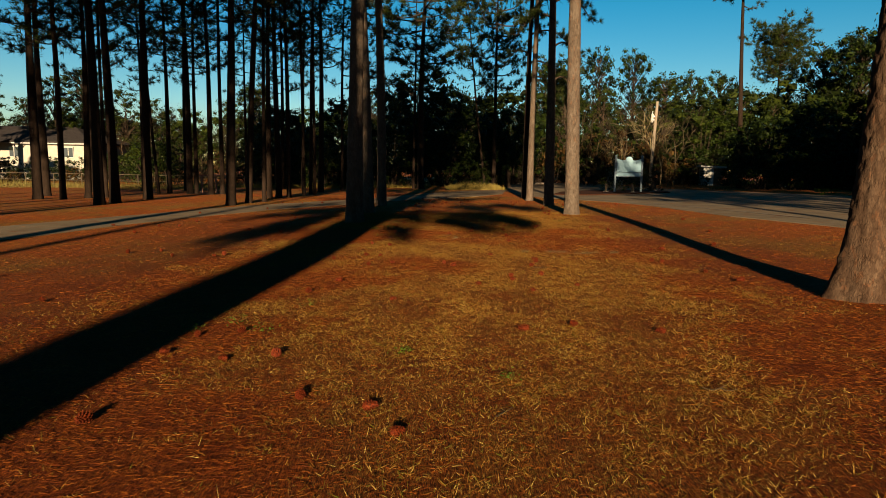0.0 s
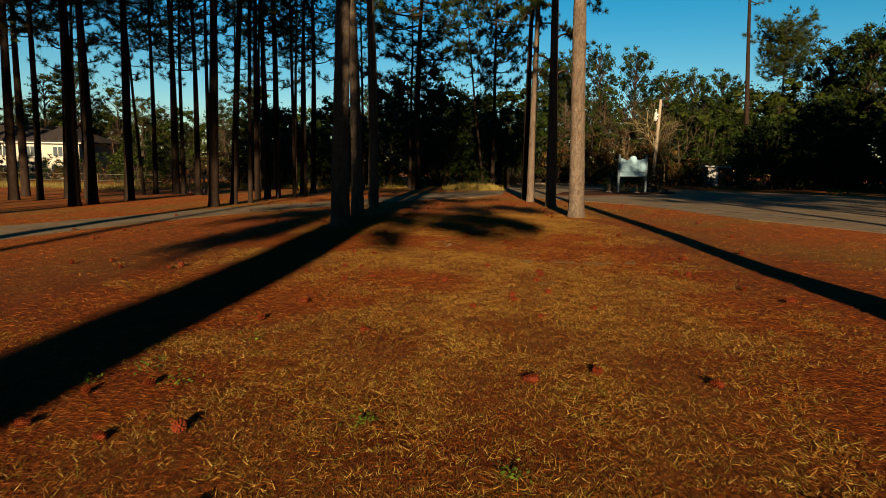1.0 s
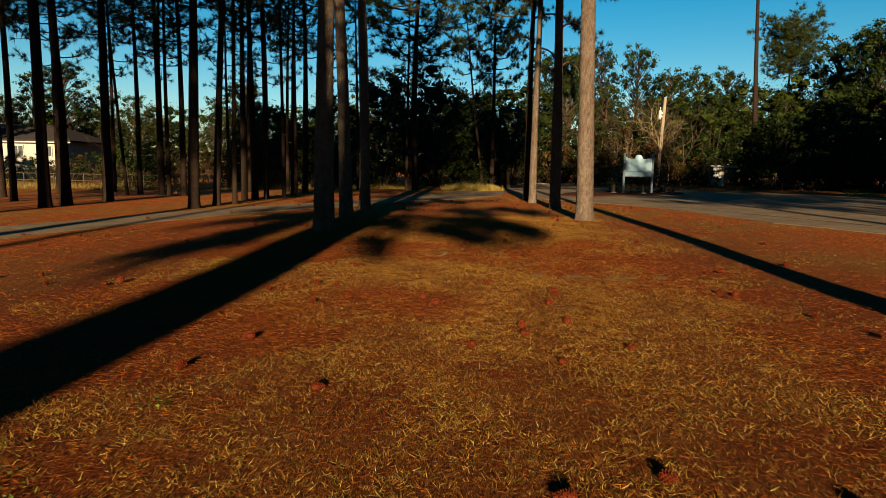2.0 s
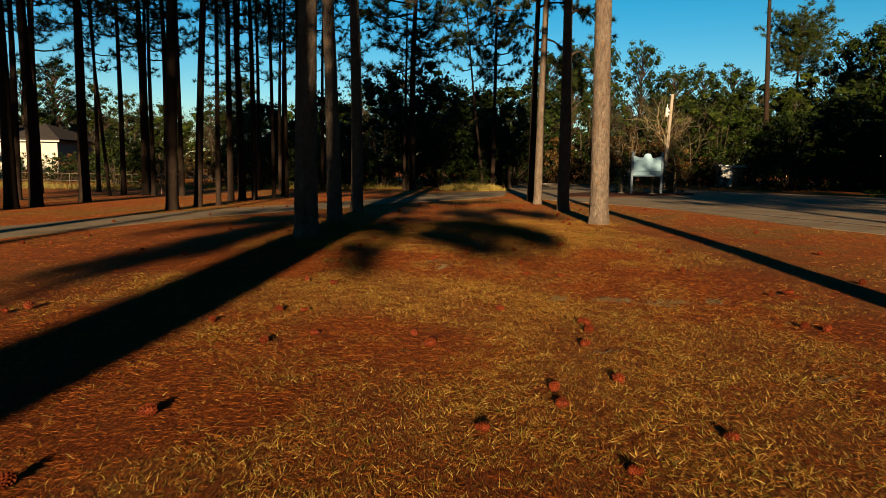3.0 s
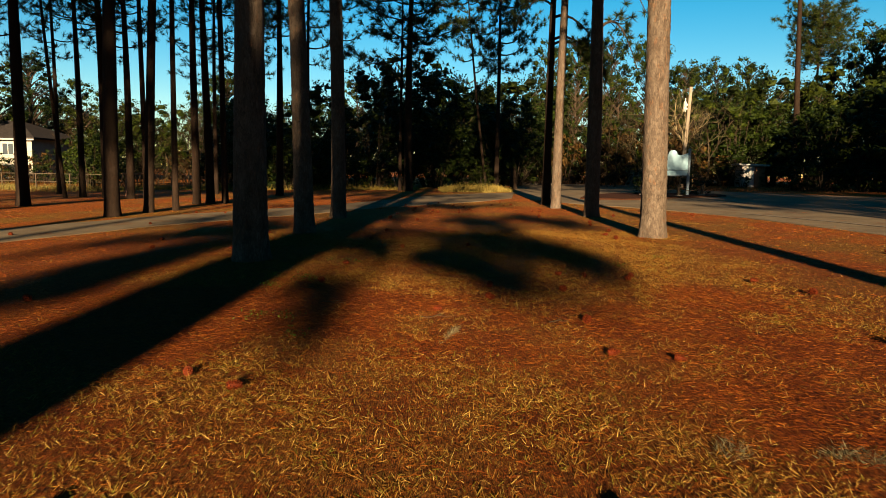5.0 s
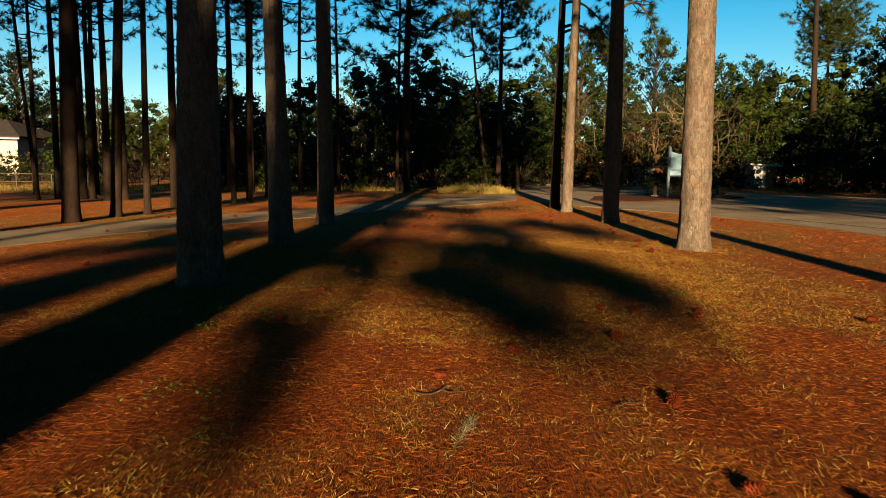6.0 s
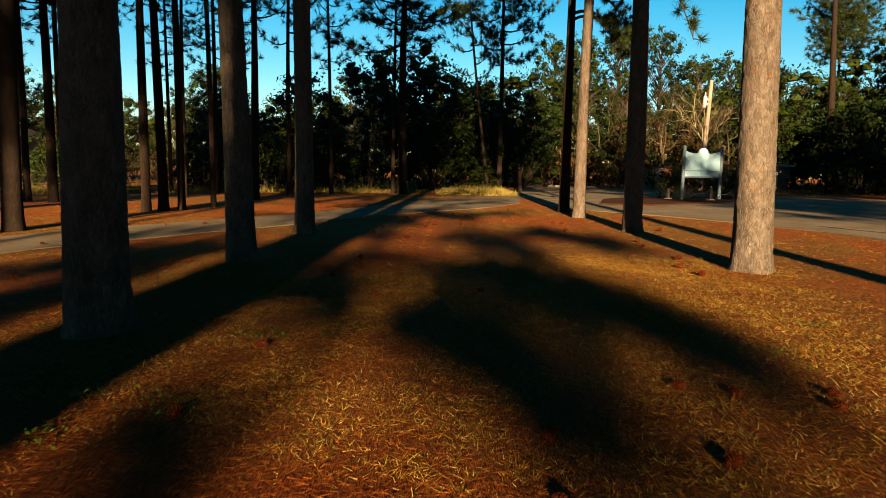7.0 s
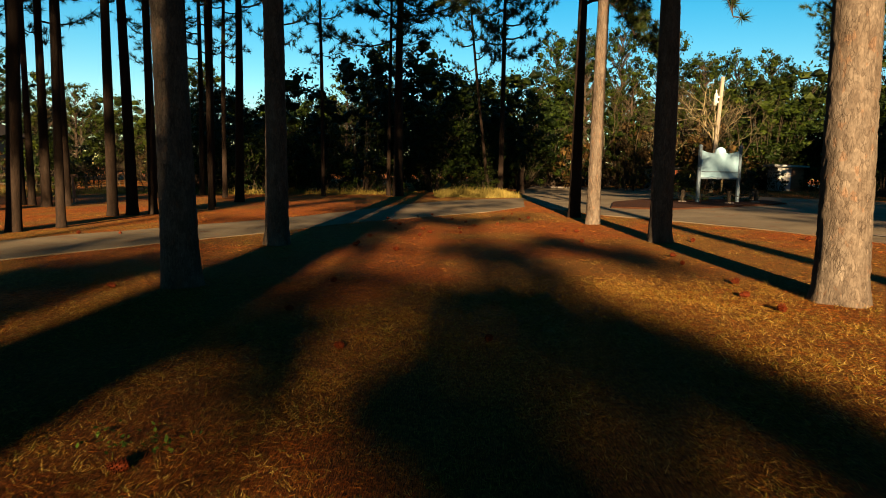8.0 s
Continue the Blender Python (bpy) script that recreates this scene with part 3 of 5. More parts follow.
def pine(kind, x, y, diameter, turn=0.0, lean=(0, 0), tall=1.0, label="", group="pines of the park"):
    s = diameter / 2 / {"flared": 0.25, "near": 0.25, "near_slim": 0.20, "tall": 0.22, "slim": 0.15, "open": 0.20, "spreading": 0.27, "bare_stem": 0.22, "broad_crown": 0.27, "one_sided": 0.27, "tufted": 0.20, "boughed": 0.20, "umbrella": 0.24, "dense": 0.22}[kind]
    m = Matrix.Translation((x, y, gz(x, y) - 0.02)) @ pose(0, 0, 0, lean[1], lean[0], turn) @ Matrix.Diagonal((s, s, tall, 1))
    if kind in PINES:
        first = PINES[kind]
        ob = copy_thing(first, m @ Matrix.Diagonal([1 / c for c in first.scale] + [1]))
    else:
        ob = PINES[kind] = build_pine(kind)
        ob.matrix_basis = m
    return tagged(ob, label or "tall straight pine with plated brown bark", "tree", group)


# the row on the parking lot's side
pine("flared", 5.0, 7.65, 0.50, 20, (3.0, 0), label="thick sunlit pine with a flared foot and flaky bark")
pine("near", 4.33, 22.15, 0.50, 140, (1.2, 0), label="sunlit pine with pale flaky bark beside the lot")
pine("tufted", 4.45, 27.9, 0.42, 0, (0.2, 0), label="shaded dark pine behind the sunlit one")
pine("near_slim", 4.2, 32.15, 0.34, 200, (0.1, 0), label="slim sunlit pine near the drive")
pine("boughed", 4.27, 34.7, 0.34, 0, label="dark shaded pine close to a sunlit one")
# the row between the lawn and the drive
pine("near", -2.58, 18.9, 0.48, 250, (-0.6, 0), label="dark shaded pine at the head of its row")
pine("near_slim", -2.66, 23.1, 0.40, 10, (-1.0, 0), label="dark pine with one sunlit edge")
pine("near_slim", -2.6, 27.4, 0.42, 300, (-0.6, 0), label="dark shaded pine at the drive's edge")
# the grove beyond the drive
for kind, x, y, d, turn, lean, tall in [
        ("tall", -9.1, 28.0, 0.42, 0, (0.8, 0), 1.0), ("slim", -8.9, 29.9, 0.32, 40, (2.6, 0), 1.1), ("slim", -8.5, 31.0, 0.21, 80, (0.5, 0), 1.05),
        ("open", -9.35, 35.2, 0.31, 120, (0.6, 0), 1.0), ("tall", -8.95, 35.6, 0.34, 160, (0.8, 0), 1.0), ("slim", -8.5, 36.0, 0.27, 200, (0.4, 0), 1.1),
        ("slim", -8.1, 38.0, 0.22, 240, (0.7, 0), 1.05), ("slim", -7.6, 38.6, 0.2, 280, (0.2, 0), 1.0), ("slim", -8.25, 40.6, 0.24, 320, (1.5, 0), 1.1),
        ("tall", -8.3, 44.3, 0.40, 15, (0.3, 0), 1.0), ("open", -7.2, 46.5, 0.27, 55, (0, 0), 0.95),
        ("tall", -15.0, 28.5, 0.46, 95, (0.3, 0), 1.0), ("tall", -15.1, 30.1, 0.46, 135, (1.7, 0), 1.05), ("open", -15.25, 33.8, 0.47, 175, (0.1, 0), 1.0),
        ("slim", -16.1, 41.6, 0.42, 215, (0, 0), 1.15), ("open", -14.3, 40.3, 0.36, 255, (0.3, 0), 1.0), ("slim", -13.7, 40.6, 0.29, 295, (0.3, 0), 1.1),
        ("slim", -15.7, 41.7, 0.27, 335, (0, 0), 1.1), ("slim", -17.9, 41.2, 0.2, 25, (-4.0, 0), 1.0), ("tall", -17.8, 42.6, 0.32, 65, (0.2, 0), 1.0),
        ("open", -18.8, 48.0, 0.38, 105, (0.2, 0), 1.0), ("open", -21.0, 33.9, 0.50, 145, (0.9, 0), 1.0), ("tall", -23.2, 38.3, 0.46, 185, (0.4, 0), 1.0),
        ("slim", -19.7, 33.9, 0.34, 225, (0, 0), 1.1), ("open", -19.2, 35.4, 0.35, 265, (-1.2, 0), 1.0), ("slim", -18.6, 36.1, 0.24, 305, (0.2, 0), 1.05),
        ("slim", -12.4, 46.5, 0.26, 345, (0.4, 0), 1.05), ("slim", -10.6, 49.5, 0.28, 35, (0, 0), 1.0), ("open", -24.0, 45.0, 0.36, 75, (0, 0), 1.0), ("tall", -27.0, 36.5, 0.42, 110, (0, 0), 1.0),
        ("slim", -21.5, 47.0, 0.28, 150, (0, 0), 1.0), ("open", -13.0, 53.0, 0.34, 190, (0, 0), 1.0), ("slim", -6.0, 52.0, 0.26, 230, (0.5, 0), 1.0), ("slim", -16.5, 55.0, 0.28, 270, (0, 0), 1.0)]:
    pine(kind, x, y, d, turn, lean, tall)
# far pines
pine("spreading", -1.87, 52.0, 0.58, 30, label="large dark pine with long drooping boughs")
pine("slim", -2.45, 52.6, 0.24, 70)
pine("spreading", 4.3, 57.5, 0.38, 120, (-0.5, 0), label="far pine with forked open boughs")
pine("open", 3.6, 58.2, 0.24, 0, (-7, 0), label="slim pine leaning away from its forked neighbour")
pine("umbrella", 38.7, 78.0, 0.46, 40, label="tall airy pine with a flat spreading crown")
pine("bare_stem", 23.75, 53.0, 0.46, 0, (-2.6, 0), label="tall bare-stemmed pine rising over the brush")
# the rows go on behind the first viewpoint and cast the long shadows
for kind, x, y, d, turn, lean, tall in [
        ("tall", -3.32, -3.0, 0.82, 0, 3.8, 1.2), ("tall", -3.44, -10.0, 0.80, 0, 4.2, 1.2), ("tall", -3.72, -16.0, 0.70, 140, 0, 1.2), ("bare_stem", -3.38, -6.5, 0.76, 0, 0, 1.1), ("one_sided", -4.2, -26.0, 0.54, 0, 0, 1.0),
        ("broad_crown", -10.3, -5.0, 0.48, 10, 0, 1.4), ("broad_crown", -10.8, -15.0, 0.48, 60, 0, 1.45), ("broad_crown", -9.6, -24.0, 0.45, 110, -2, 1.5),
        ("broad_crown", -16.3, -7.0, 0.48, 30, 0, 1.4), ("tall", -16.9, -12.0, 0.5, 75, 0, 1.4), ("tall", -15.8, -3.0, 0.46, 125, 0, 1.4), ("broad_crown", -17.8, -17.0, 0.46, 155, 0, 1.45),
        ("tall", -20.7, -6.0, 0.46, 175, 0, 1.4), ("broad_crown", -22.4, -9.0, 0.5, 220, 0, 1.4), ("broad_crown", -21.2, -15.0, 0.45, 265, 0, 1.45), ("tall", -19.4, -10.0, 0.42, 300, 0, 1.4), ("broad_crown", -25.5, -12.0, 0.5, 340, 0, 1.45),
        ("dense", 11.0, -9.0, 0.5, 310, 0, 1.05), ("dense", 13.4, -15.0, 0.5, 350, 0, 1.1), ("tall", 16.2, -11.0, 0.5, 30, 0, 1.0), ("dense", 19.5, -13.0, 0.5, 90, 0, 1.0), ("tall", 21.5, -18.0, 0.5, 200, 0, 1.05), ("dense", 13.2, -4.0, 0.42, 60, 0, 0.95), ("dense", 17.5, -2.0, 0.42, 160, 0, 0.95), ("tall", 27.0, -4.0, 0.45, 200, 0, 1.0), ("broad_crown", 29.0, -18.0, 0.5, 170, 0, 1.1)]:
    pine(kind, x, y, d, turn, (lean, 0), tall, "tall pine of the grove behind the lawn")


# ---- broad-leaved trees, brush, bare trees ----
BROAD = {}


ICO = bmesh.new()
bmesh.ops.create_icosphere(ICO, subdivisions=1, radius=1.0)
ICO_V = np.array([v.co[:] for v in ICO.verts])
ICO_F = np.array([[v.index for v in f.verts] for f in ICO.faces])
ICO.free()


def clump_leaves(rng, clumps, leaves, size):
    """Leaves round each clump, over a close tangle of inner leaves."""
    c = np.repeat(np.array([q[0] for q in clumps]), leaves, axis=0)
    r = np.repeat(np.array([q[1] for q in clumps]), leaves, axis=0)
    d = rng.normal(size=c.shape)
    d[:, 2] = np.where(rng.uniform(size=len(d)) < 0.55, np.abs(d[:, 2]), d[:, 2])
    d /= np.linalg.norm(d, axis=1)[:, None]
    rad = rng.uniform(0.45, 1.15, len(c))
    pts = c + d * (r * np.array([1, 1, 0.72])) * rad[:, None]
    nrm = d * 0.9 + rng.normal(size=c.shape) * 0.5 + np.array([0, 0, 0.3])
    nrm /= np.linalg.norm(nrm, axis=1)[:, None]
    v, f = leaf_quads(pts, nrm, rng.uniform(0.6, 1.4, len(c)) * size, rng)
    n = len(clumps)
    cc, rr = np.array([q[0] for q in clumps]), np.array([q[1] for q in clumps])
    core = cc[:, None, :] + ICO_V[None] * (rr * np.array([0.44, 0.44, 0.34]))[:, None, :] * rng.uniform(0.4, 1.3, (n, len(ICO_V), 1))
    cf = (ICO_F[None] + (np.arange(n) * len(ICO_V))[:, None, None]).reshape(-1, 3) + len(f) * 4
    return np.concatenate([v.reshape(-1, 3), core.reshape(-1, 3)]), [tuple(q) for q in f.tolist()] + [tuple(q) for q in cf.tolist()]


def build_broad(kind):
    """seed, height, crown base, crown radius, clumps, leaves in a clump, leaf length, leaf material"""
    seed, h, base, rad, n, leaves, size, mat = {
        "oak": (31, 13.0, 2.4, 4.6, 70, 40, 0.17, MAT_LEAF), "oak_wide": (32, 11.0, 2.0, 5.2, 66, 40, 0.17, MAT_LEAF_OLIVE),
        "round_pine": (33, 16.2, 7.0, 3.5, 104, 38, 0.15, MAT_LEAF), "slender": (34, 14.0, 4.0, 3.0, 58, 38, 0.15, MAT_LEAF_OLIVE),
        "magnolia": (35, 9.5, 0.6, 4.2, 60, 44, 0.15, MAT_LEAF), "wood_edge": (39, 11.5, 0.4, 5.6, 30, 32, 0.45, MAT_LEAF),
        "shrub": (36, 3.6, 0.2, 2.2, 28, 34, 0.12, MAT_LEAF_OLIVE), "holly": (37, 5.0, 0.2, 2.4, 30, 32, 0.13, MAT_LEAF), "thicket": (38, 3.0, 0.1, 2.3, 26, 30, 0.12, MAT_RUSSET)}[kind]
    rng = np.random.default_rng(seed)
    ob = new({"shrub": "shrub", "holly": "shrub", "thicket": "shrub"}.get(kind, "broadleaf_tree"))
    wood, clumps = Buf(), []
    low = base < 1
    if not low:
        wood.tube([(0, 0, -0.2), (0.1, 0.05, base * 0.5), (0.15, -0.1, base), (0.05, 0.1, h * 0.75)], [0.03 * h, 0.022 * h, 0.018 * h, 0.006 * h], 8, False)
    for k in range(n):
        s = (k + 0.5) / n
        z = base + (h - base) * (0.06 + 0.9 * s)
        env = math.sqrt(max(0.1, 1 - ((s - 0.40) / 0.67) ** 2)) if not low else math.sqrt(max(0.05, 1 - (s * 0.95) ** 2))
        a = k * 2.4 + rng.uniform(-0.6, 0.6)
        rr = rad * env * math.sqrt(rng.uniform(0.12, 1.0))
        q = Vector((math.cos(a) * rr, math.sin(a) * rr, z + rng.uniform(-0.4, 0.4)))
        clumps.append((q, rad * rng.uniform(0.16, 0.33) * (0.85 if kind == "round_pine" else 1.0) * (rng.uniform(0.8, 1.25, 3))))
        if not low:
            z0 = max(base * 0.7, q.z - rr * 0.9)
            wood.tube([(0.1, 0, z0), Vector((q.x * 0.5, q.y * 0.5, (z0 + q.z) / 2 + 0.2)), q], [0.0045 * h, 0.003 * h, 0.008], 4, False)
        elif k % 2 == 0:
            wood.tube([(q.x * 0.2, q.y * 0.2, -0.1), Vector((q.x * 0.6, q.y * 0.6, q.z * 0.5)), q], [0.04, 0.025, 0.01], 4, False)
    under("stem" if low else "trunk", wood.mesh("trunk", MAT_LIMB), ob)
    v, f = clump_leaves(rng, clumps, leaves, size)
    under("crown", array_mesh("crown", v, f, mat), ob)
    return ob


LABELS = {"oak": "dark evergreen oak with an uneven rounded crown", "oak_wide": "olive-green oak with a broad ragged crown", "round_pine": "tall pine with a rounded bushy crown",
          "slender": "slender olive-green tree of the winter woodland", "magnolia": "dense dark evergreen reaching the ground", "wood_edge": "dense dark tree of the surrounding wood", "shrub": "leafy olive-green roadside shrub with arching stems", "holly": "dense dark green evergreen shrub",
          "thicket": "russet winter thicket of dry leaves", "bare": "bare grey winter tree with fine twigs", "bare_low": "low bare brush of pale twigs", "bare_pale": "bare pale-barked winter tree with forked limbs"}


def build_bare(kind):
    seed, h, depth, spread = {"bare": (51, 11.0, 5, 0.5), "bare_low": (52, 4.5, 5, 0.75), "bare_pale": (53, 8.5, 5, 0.5)}[kind]
    rng = np.random.default_rng(seed)
    twig_mat = MAT_TWIG_PALE if kind == "bare_pale" else MAT_TWIG
    ob = new("bare_brush" if kind == "bare_low" else "bare_tree")
    big, fine = Buf(), Buf()

    def grow(p, d, ln, r, level):
        e = p + d * ln
        mid = p + d * ln * 0.5 + Vector(rng.normal(size=3)) * ln * 0.05
        (big if level < 2 else fine).tube([p, mid, e], [r, r * 0.8, r * 0.6], 5 if level < 2 else 3, False)
        if level >= depth:
            return
        for k in range(3 if level < 4 else 2):
            nd = (d + Vector(rng.normal(size=3)) * spread + Vector((0, 0, 0.12))).normalized()
            grow(p + d * ln * rng.uniform(0.55, 1.0), nd, ln * rng.uniform(0.55, 0.8), r * 0.58, level + 1)

    if kind != "bare_low":
        grow(Vector((0, 0, -0.1)), Vector((0, 0, 1)), h * 0.36, 0.11, 0)
    else:
        for k in range(4):
            a = k * 1.6
            grow(Vector((math.cos(a) * 0.4, math.sin(a) * 0.4, -0.1)), Vector((math.cos(a) * 0.4, math.sin(a) * 0.4, 1)).normalized(), h * 0.33, 0.04, 1)
    under("trunk", (big if big.v else fine).mesh("trunk", twig_mat), ob)
    if big.v:
        under("twig_mass", fine.mesh("twig_mass", twig_mat), ob)
    return ob


def plant(kind, x, y, size=1.0, turn=0.0, tall=1.0, group="woodland edge"):
    m = Matrix.Translation((x, y, gz(x, y))) @ pose(0, 0, 0, 0, 0, turn) @ Matrix.Diagonal((size, size, size * tall, 1))
    if kind in BROAD:
        first = BROAD[kind]
        ob = copy_thing(first, m @ Matrix.Diagonal([1 / c for c in first.scale] + [1]))
    else:
        ob = BROAD[kind] = build_bare(kind) if kind.startswith("bare") else build_broad(kind)
        ob.matrix_basis = m
    return tagged(ob, LABELS[kind], "tree" if kind in ("oak", "oak_wide", "round_pine", "slender", "magnolia", "wood_edge", "bare", "bare_pale") else "shrub", group)


rnd = random.Random(5)
# dark evergreens behind the crossing drive
for kind, x, y, s in [("magnolia", -5.0, 62, 1.0), ("magnolia", -0.5, 64, 1.02), ("magnolia", -9.5, 61, 0.85), ("oak", -3.0, 70, 0.9), ("magnolia", 2.2, 66, 0.85), ("holly", -7.0, 57, 0.9), ("holly", 0.0, 60.5, 1.0),
                      ("holly", -12.0, 57, 0.9), ("magnolia", -14.5, 62, 0.75), ("oak_wide", 7.0, 84, 1.0), ("oak_wide", 2.0, 82, 1.0), ("holly", 4.5, 66, 1.0), ("magnolia", 6.6, 66.5, 0.8), ("magnolia", 4.4, 63.5, 0.62), ("magnolia", 9.2, 73, 0.8), ("shrub", 3.0, 52.5, 0.42), ("shrub", 2.4, 53.6, 0.36), ("shrub", 6.8, 68, 1.3)]:
    plant(kind, x, y, s, rnd.uniform(0, 360))
# the wood beyond the lot
for x, y, kind, size, tall in [
        (10, 82, "oak_wide", 1.0, 1.0), (13, 88, "round_pine", 0.8, 1.25), (16.6, 90, "round_pine", 0.72, 1.45), (20.1, 88, "round_pine", 0.68, 1.55), (24.1, 86, "round_pine", 0.72, 1.43), (14, 78, "slender", 0.9, 1.0),
        (27.6, 84, "slender", 0.9, 1.05), (29.5, 90, "round_pine", 0.8, 1.1), (31.6, 86, "round_pine", 0.72, 1.2), (34.4, 84, "round_pine", 0.70, 1.22), (36.6, 83, "oak", 0.85, 1.05), (38.6, 72, "oak_wide", 0.95, 1.1),
        (37.4, 75, "round_pine", 0.62, 1.05), (39.6, 70.5, "round_pine", 0.75, 1.22), (42.0, 69, "round_pine", 0.8, 1.22), (38.6, 62.5, "round_pine", 0.82, 1.08), (41.0, 61, "oak", 1.0, 1.15), (34, 69, "slender", 0.62, 1.0),
        (36.0, 62, "oak_wide", 0.8, 1.0), (33.5, 58, "magnolia", 0.85, 1.0), (45, 62, "oak", 1.15, 1.0), (46, 55, "oak", 1.1, 1.0), (52, 62, "oak", 1.2, 1.0), (50, 52, "oak_wide", 1.0, 1.0), (43, 50, "slender", 0.8, 1.0),
        (29, 77, "slender", 0.68, 1.0), (24, 79, "slender", 0.7, 1.0), (19, 80, "slender", 0.8, 1.0), (26.2, 70.5, "magnolia", 0.75, 1.0), (29.6, 70, "magnolia", 0.8, 1.0), (32.6, 66, "magnolia", 0.75, 1.0), (23.4, 71, "oak_wide", 0.7, 1.0), (28.0, 74, "oak_wide", 0.85, 1.0), (32.0, 72, "oak_wide", 0.9, 1.0), (60, 46, "oak", 1.0, 1.0), (56, 38, "oak_wide", 1.0, 1.0)]:
    plant(kind, x, y, size, rnd.uniform(0, 360), tall)
for k in range(46):
    u = k / 45
    x = 6 + 44 * u + rnd.uniform(-1.2, 1.2)
    y = 78 - 42 * u ** 1.15 + rnd.uniform(-2, 3) + (4 if x < 14 else 0)
    if 12.5 < x < 21.5:
        y += 8
    if 21.5 <= x < 28.5:
        y = max(y, 67.5)
    plant(rnd.choice(["shrub", "holly", "shrub", "thicket", "thicket", "holly"]) if k % 5 else "magnolia", x, y, rnd.uniform(0.72, 1.1), rnd.uniform(0, 360), 0.8)
for x, y, size in [(18.7, 59.6, 0.95), (20.2, 61.5, 0.75), (16.3, 62.5, 0.6)]:
    plant("bare_pale", x, y, size, rnd.uniform(0, 360))
for x, y, size in [(14.6, 63.5, 0.7), (22.0, 63.0, 0.7), (17.5, 64.5, 0.8), (13.2, 67.0, 0.85), (20.4, 67.5, 0.9)]:
    plant("bare", x, y, size, rnd.uniform(0, 360))
for x, y, size in [(15.4, 59.0, 0.8), (17.4, 58.4, 0.7), (19.4, 58.0, 0.7), (21.5, 58.5, 0.8), (13.6, 61.0, 0.8)]:
    plant("bare_low", x, y, size, rnd.uniform(0, 360))
for x, y, size in [(14.4, 65.0, 1.1), (17.6, 66.5, 1.2), (20.6, 65.0, 1.1), (11.5, 69.5, 1.0)]:
    plant("thicket", x, y, size, rnd.uniform(0, 360), 1.4)
# brush in front of the bare-stemmed pine
for kind, x, y, size in [("holly", 23.7, 51.4, 0.95), ("holly", 24.4, 51.0, 1.05), ("shrub", 26.4, 50.2, 1.2), ("holly", 28.3, 50.0, 1.1), ("holly", 30.5, 48.6, 1.1)]:
    plant(kind, x, y, size, rnd.uniform(0, 360))
# the wood's far rows close the horizon
for k in range(9):
    plant("magnolia", -20 + 3.2 * k, 98 + rnd.uniform(-3, 5), rnd.uniform(0.95, 1.2), rnd.uniform(0, 360), 1.0, "far woodland")
for k in range(16):
    x = 0 + 75 * k / 15 + rnd.uniform(-1.5, 1.5)
    y = 104 + rnd.uniform(-4, 6) - 0.004 * x * x
    plant("wood_edge", x, y, rnd.uniform(0.9, 1.1), rnd.uniform(0, 360), 1.0, "far woodland")
for k in range(12):
    plant("wood_edge", 24 + 4.4 * k + rnd.uniform(-1, 1), 92 - 2.2 * k + rnd.uniform(-2, 2), rnd.uniform(0.65, 0.8), rnd.uniform(0, 360), 1.0, "far woodland")
for k in range(9):
    plant("wood_edge", -60 + 6.5 * k + rnd.uniform(-1, 1), 108 + rnd.uniform(-3, 3), rnd.uniform(0.7, 0.85), rnd.uniform(0, 360), 1.0, "far woodland")
# unseen trees along the lot's outer side, added to shade the wood's foot
for x, y, size in [(27, 12, 1.1), (31, 19, 1.15), (35, 26, 1.15), (38, 14, 1.2), (41, 30, 1.1), (25, 2, 1.2), (33, 5, 1.2)]:
    plant("wood_edge", x, y, size, rnd.uniform(0, 360), 1.15, "trees beside the lot")
for k in range(6):
    plant("wood_edge", 34 + rnd.uniform(-3, 3), -50 + 9 * k, 1.4, rnd.uniform(0, 360), 1.2, "trees beside the lot")
# the wood behind the lawn
for k in range(15):
    x = -70 + 140 * k / 14 + rnd.uniform(-2, 2)
    plant("wood_edge", x, -78 + 0.006 * x * x + rnd.uniform(-3, 3), rnd.uniform(1.25, 1.45), rnd.uniform(0, 360), 1.0, "woodland behind the lawn")
# the wood's edge behind the meadow on the grove's side
for k in range(16):
    x = -62 + 52 * k / 15 + rnd.uniform(-1, 1)
    plant(rnd.choice(["magnolia", "slender", "magnolia", "oak_wide"]), x, rnd.uniform(93, 99), rnd.uniform(0.75, 0.95), rnd.uniform(0, 360), 1.0, "far woodland")
for k in range(14):
    x = -39 + 32 * k / 13 + rnd.uniform(-1, 1)
    plant(rnd.choice(["shrub", "holly", "thicket", "bare_low"]), x, rnd.uniform(70, 84), rnd.uniform(0.8, 1.2), rnd.uniform(0, 360))
# woods on both flanks
for k in range(9):
    plant("wood_edge", -50 + rnd.uniform(-3, 3), -60 + 12 * k, rnd.uniform(1.0, 1.2), rnd.uniform(0, 360), 1.0, "flanking woodland")
    plant("wood_edge", 46 + rnd.uniform(-3, 3), -64 + 12 * k, rnd.uniform(1.0, 1.2), rnd.uniform(0, 360), 1.0, "flanking woodland")
# the left-hand distance
for k in range(30):
    x = -62 + 60 * k / 29 + rnd.uniform(-1.5, 1.5)
    y = rnd.uniform(66, 92)
    if -50 < x < -27 and y < 79:
        y += 16
    plant(rnd.choice(["bare", "slender", "oak_wide", "bare", "round_pine", "bare"]), x, y, rnd.uniform(0.65, 0.95), rnd.uniform(0, 360))
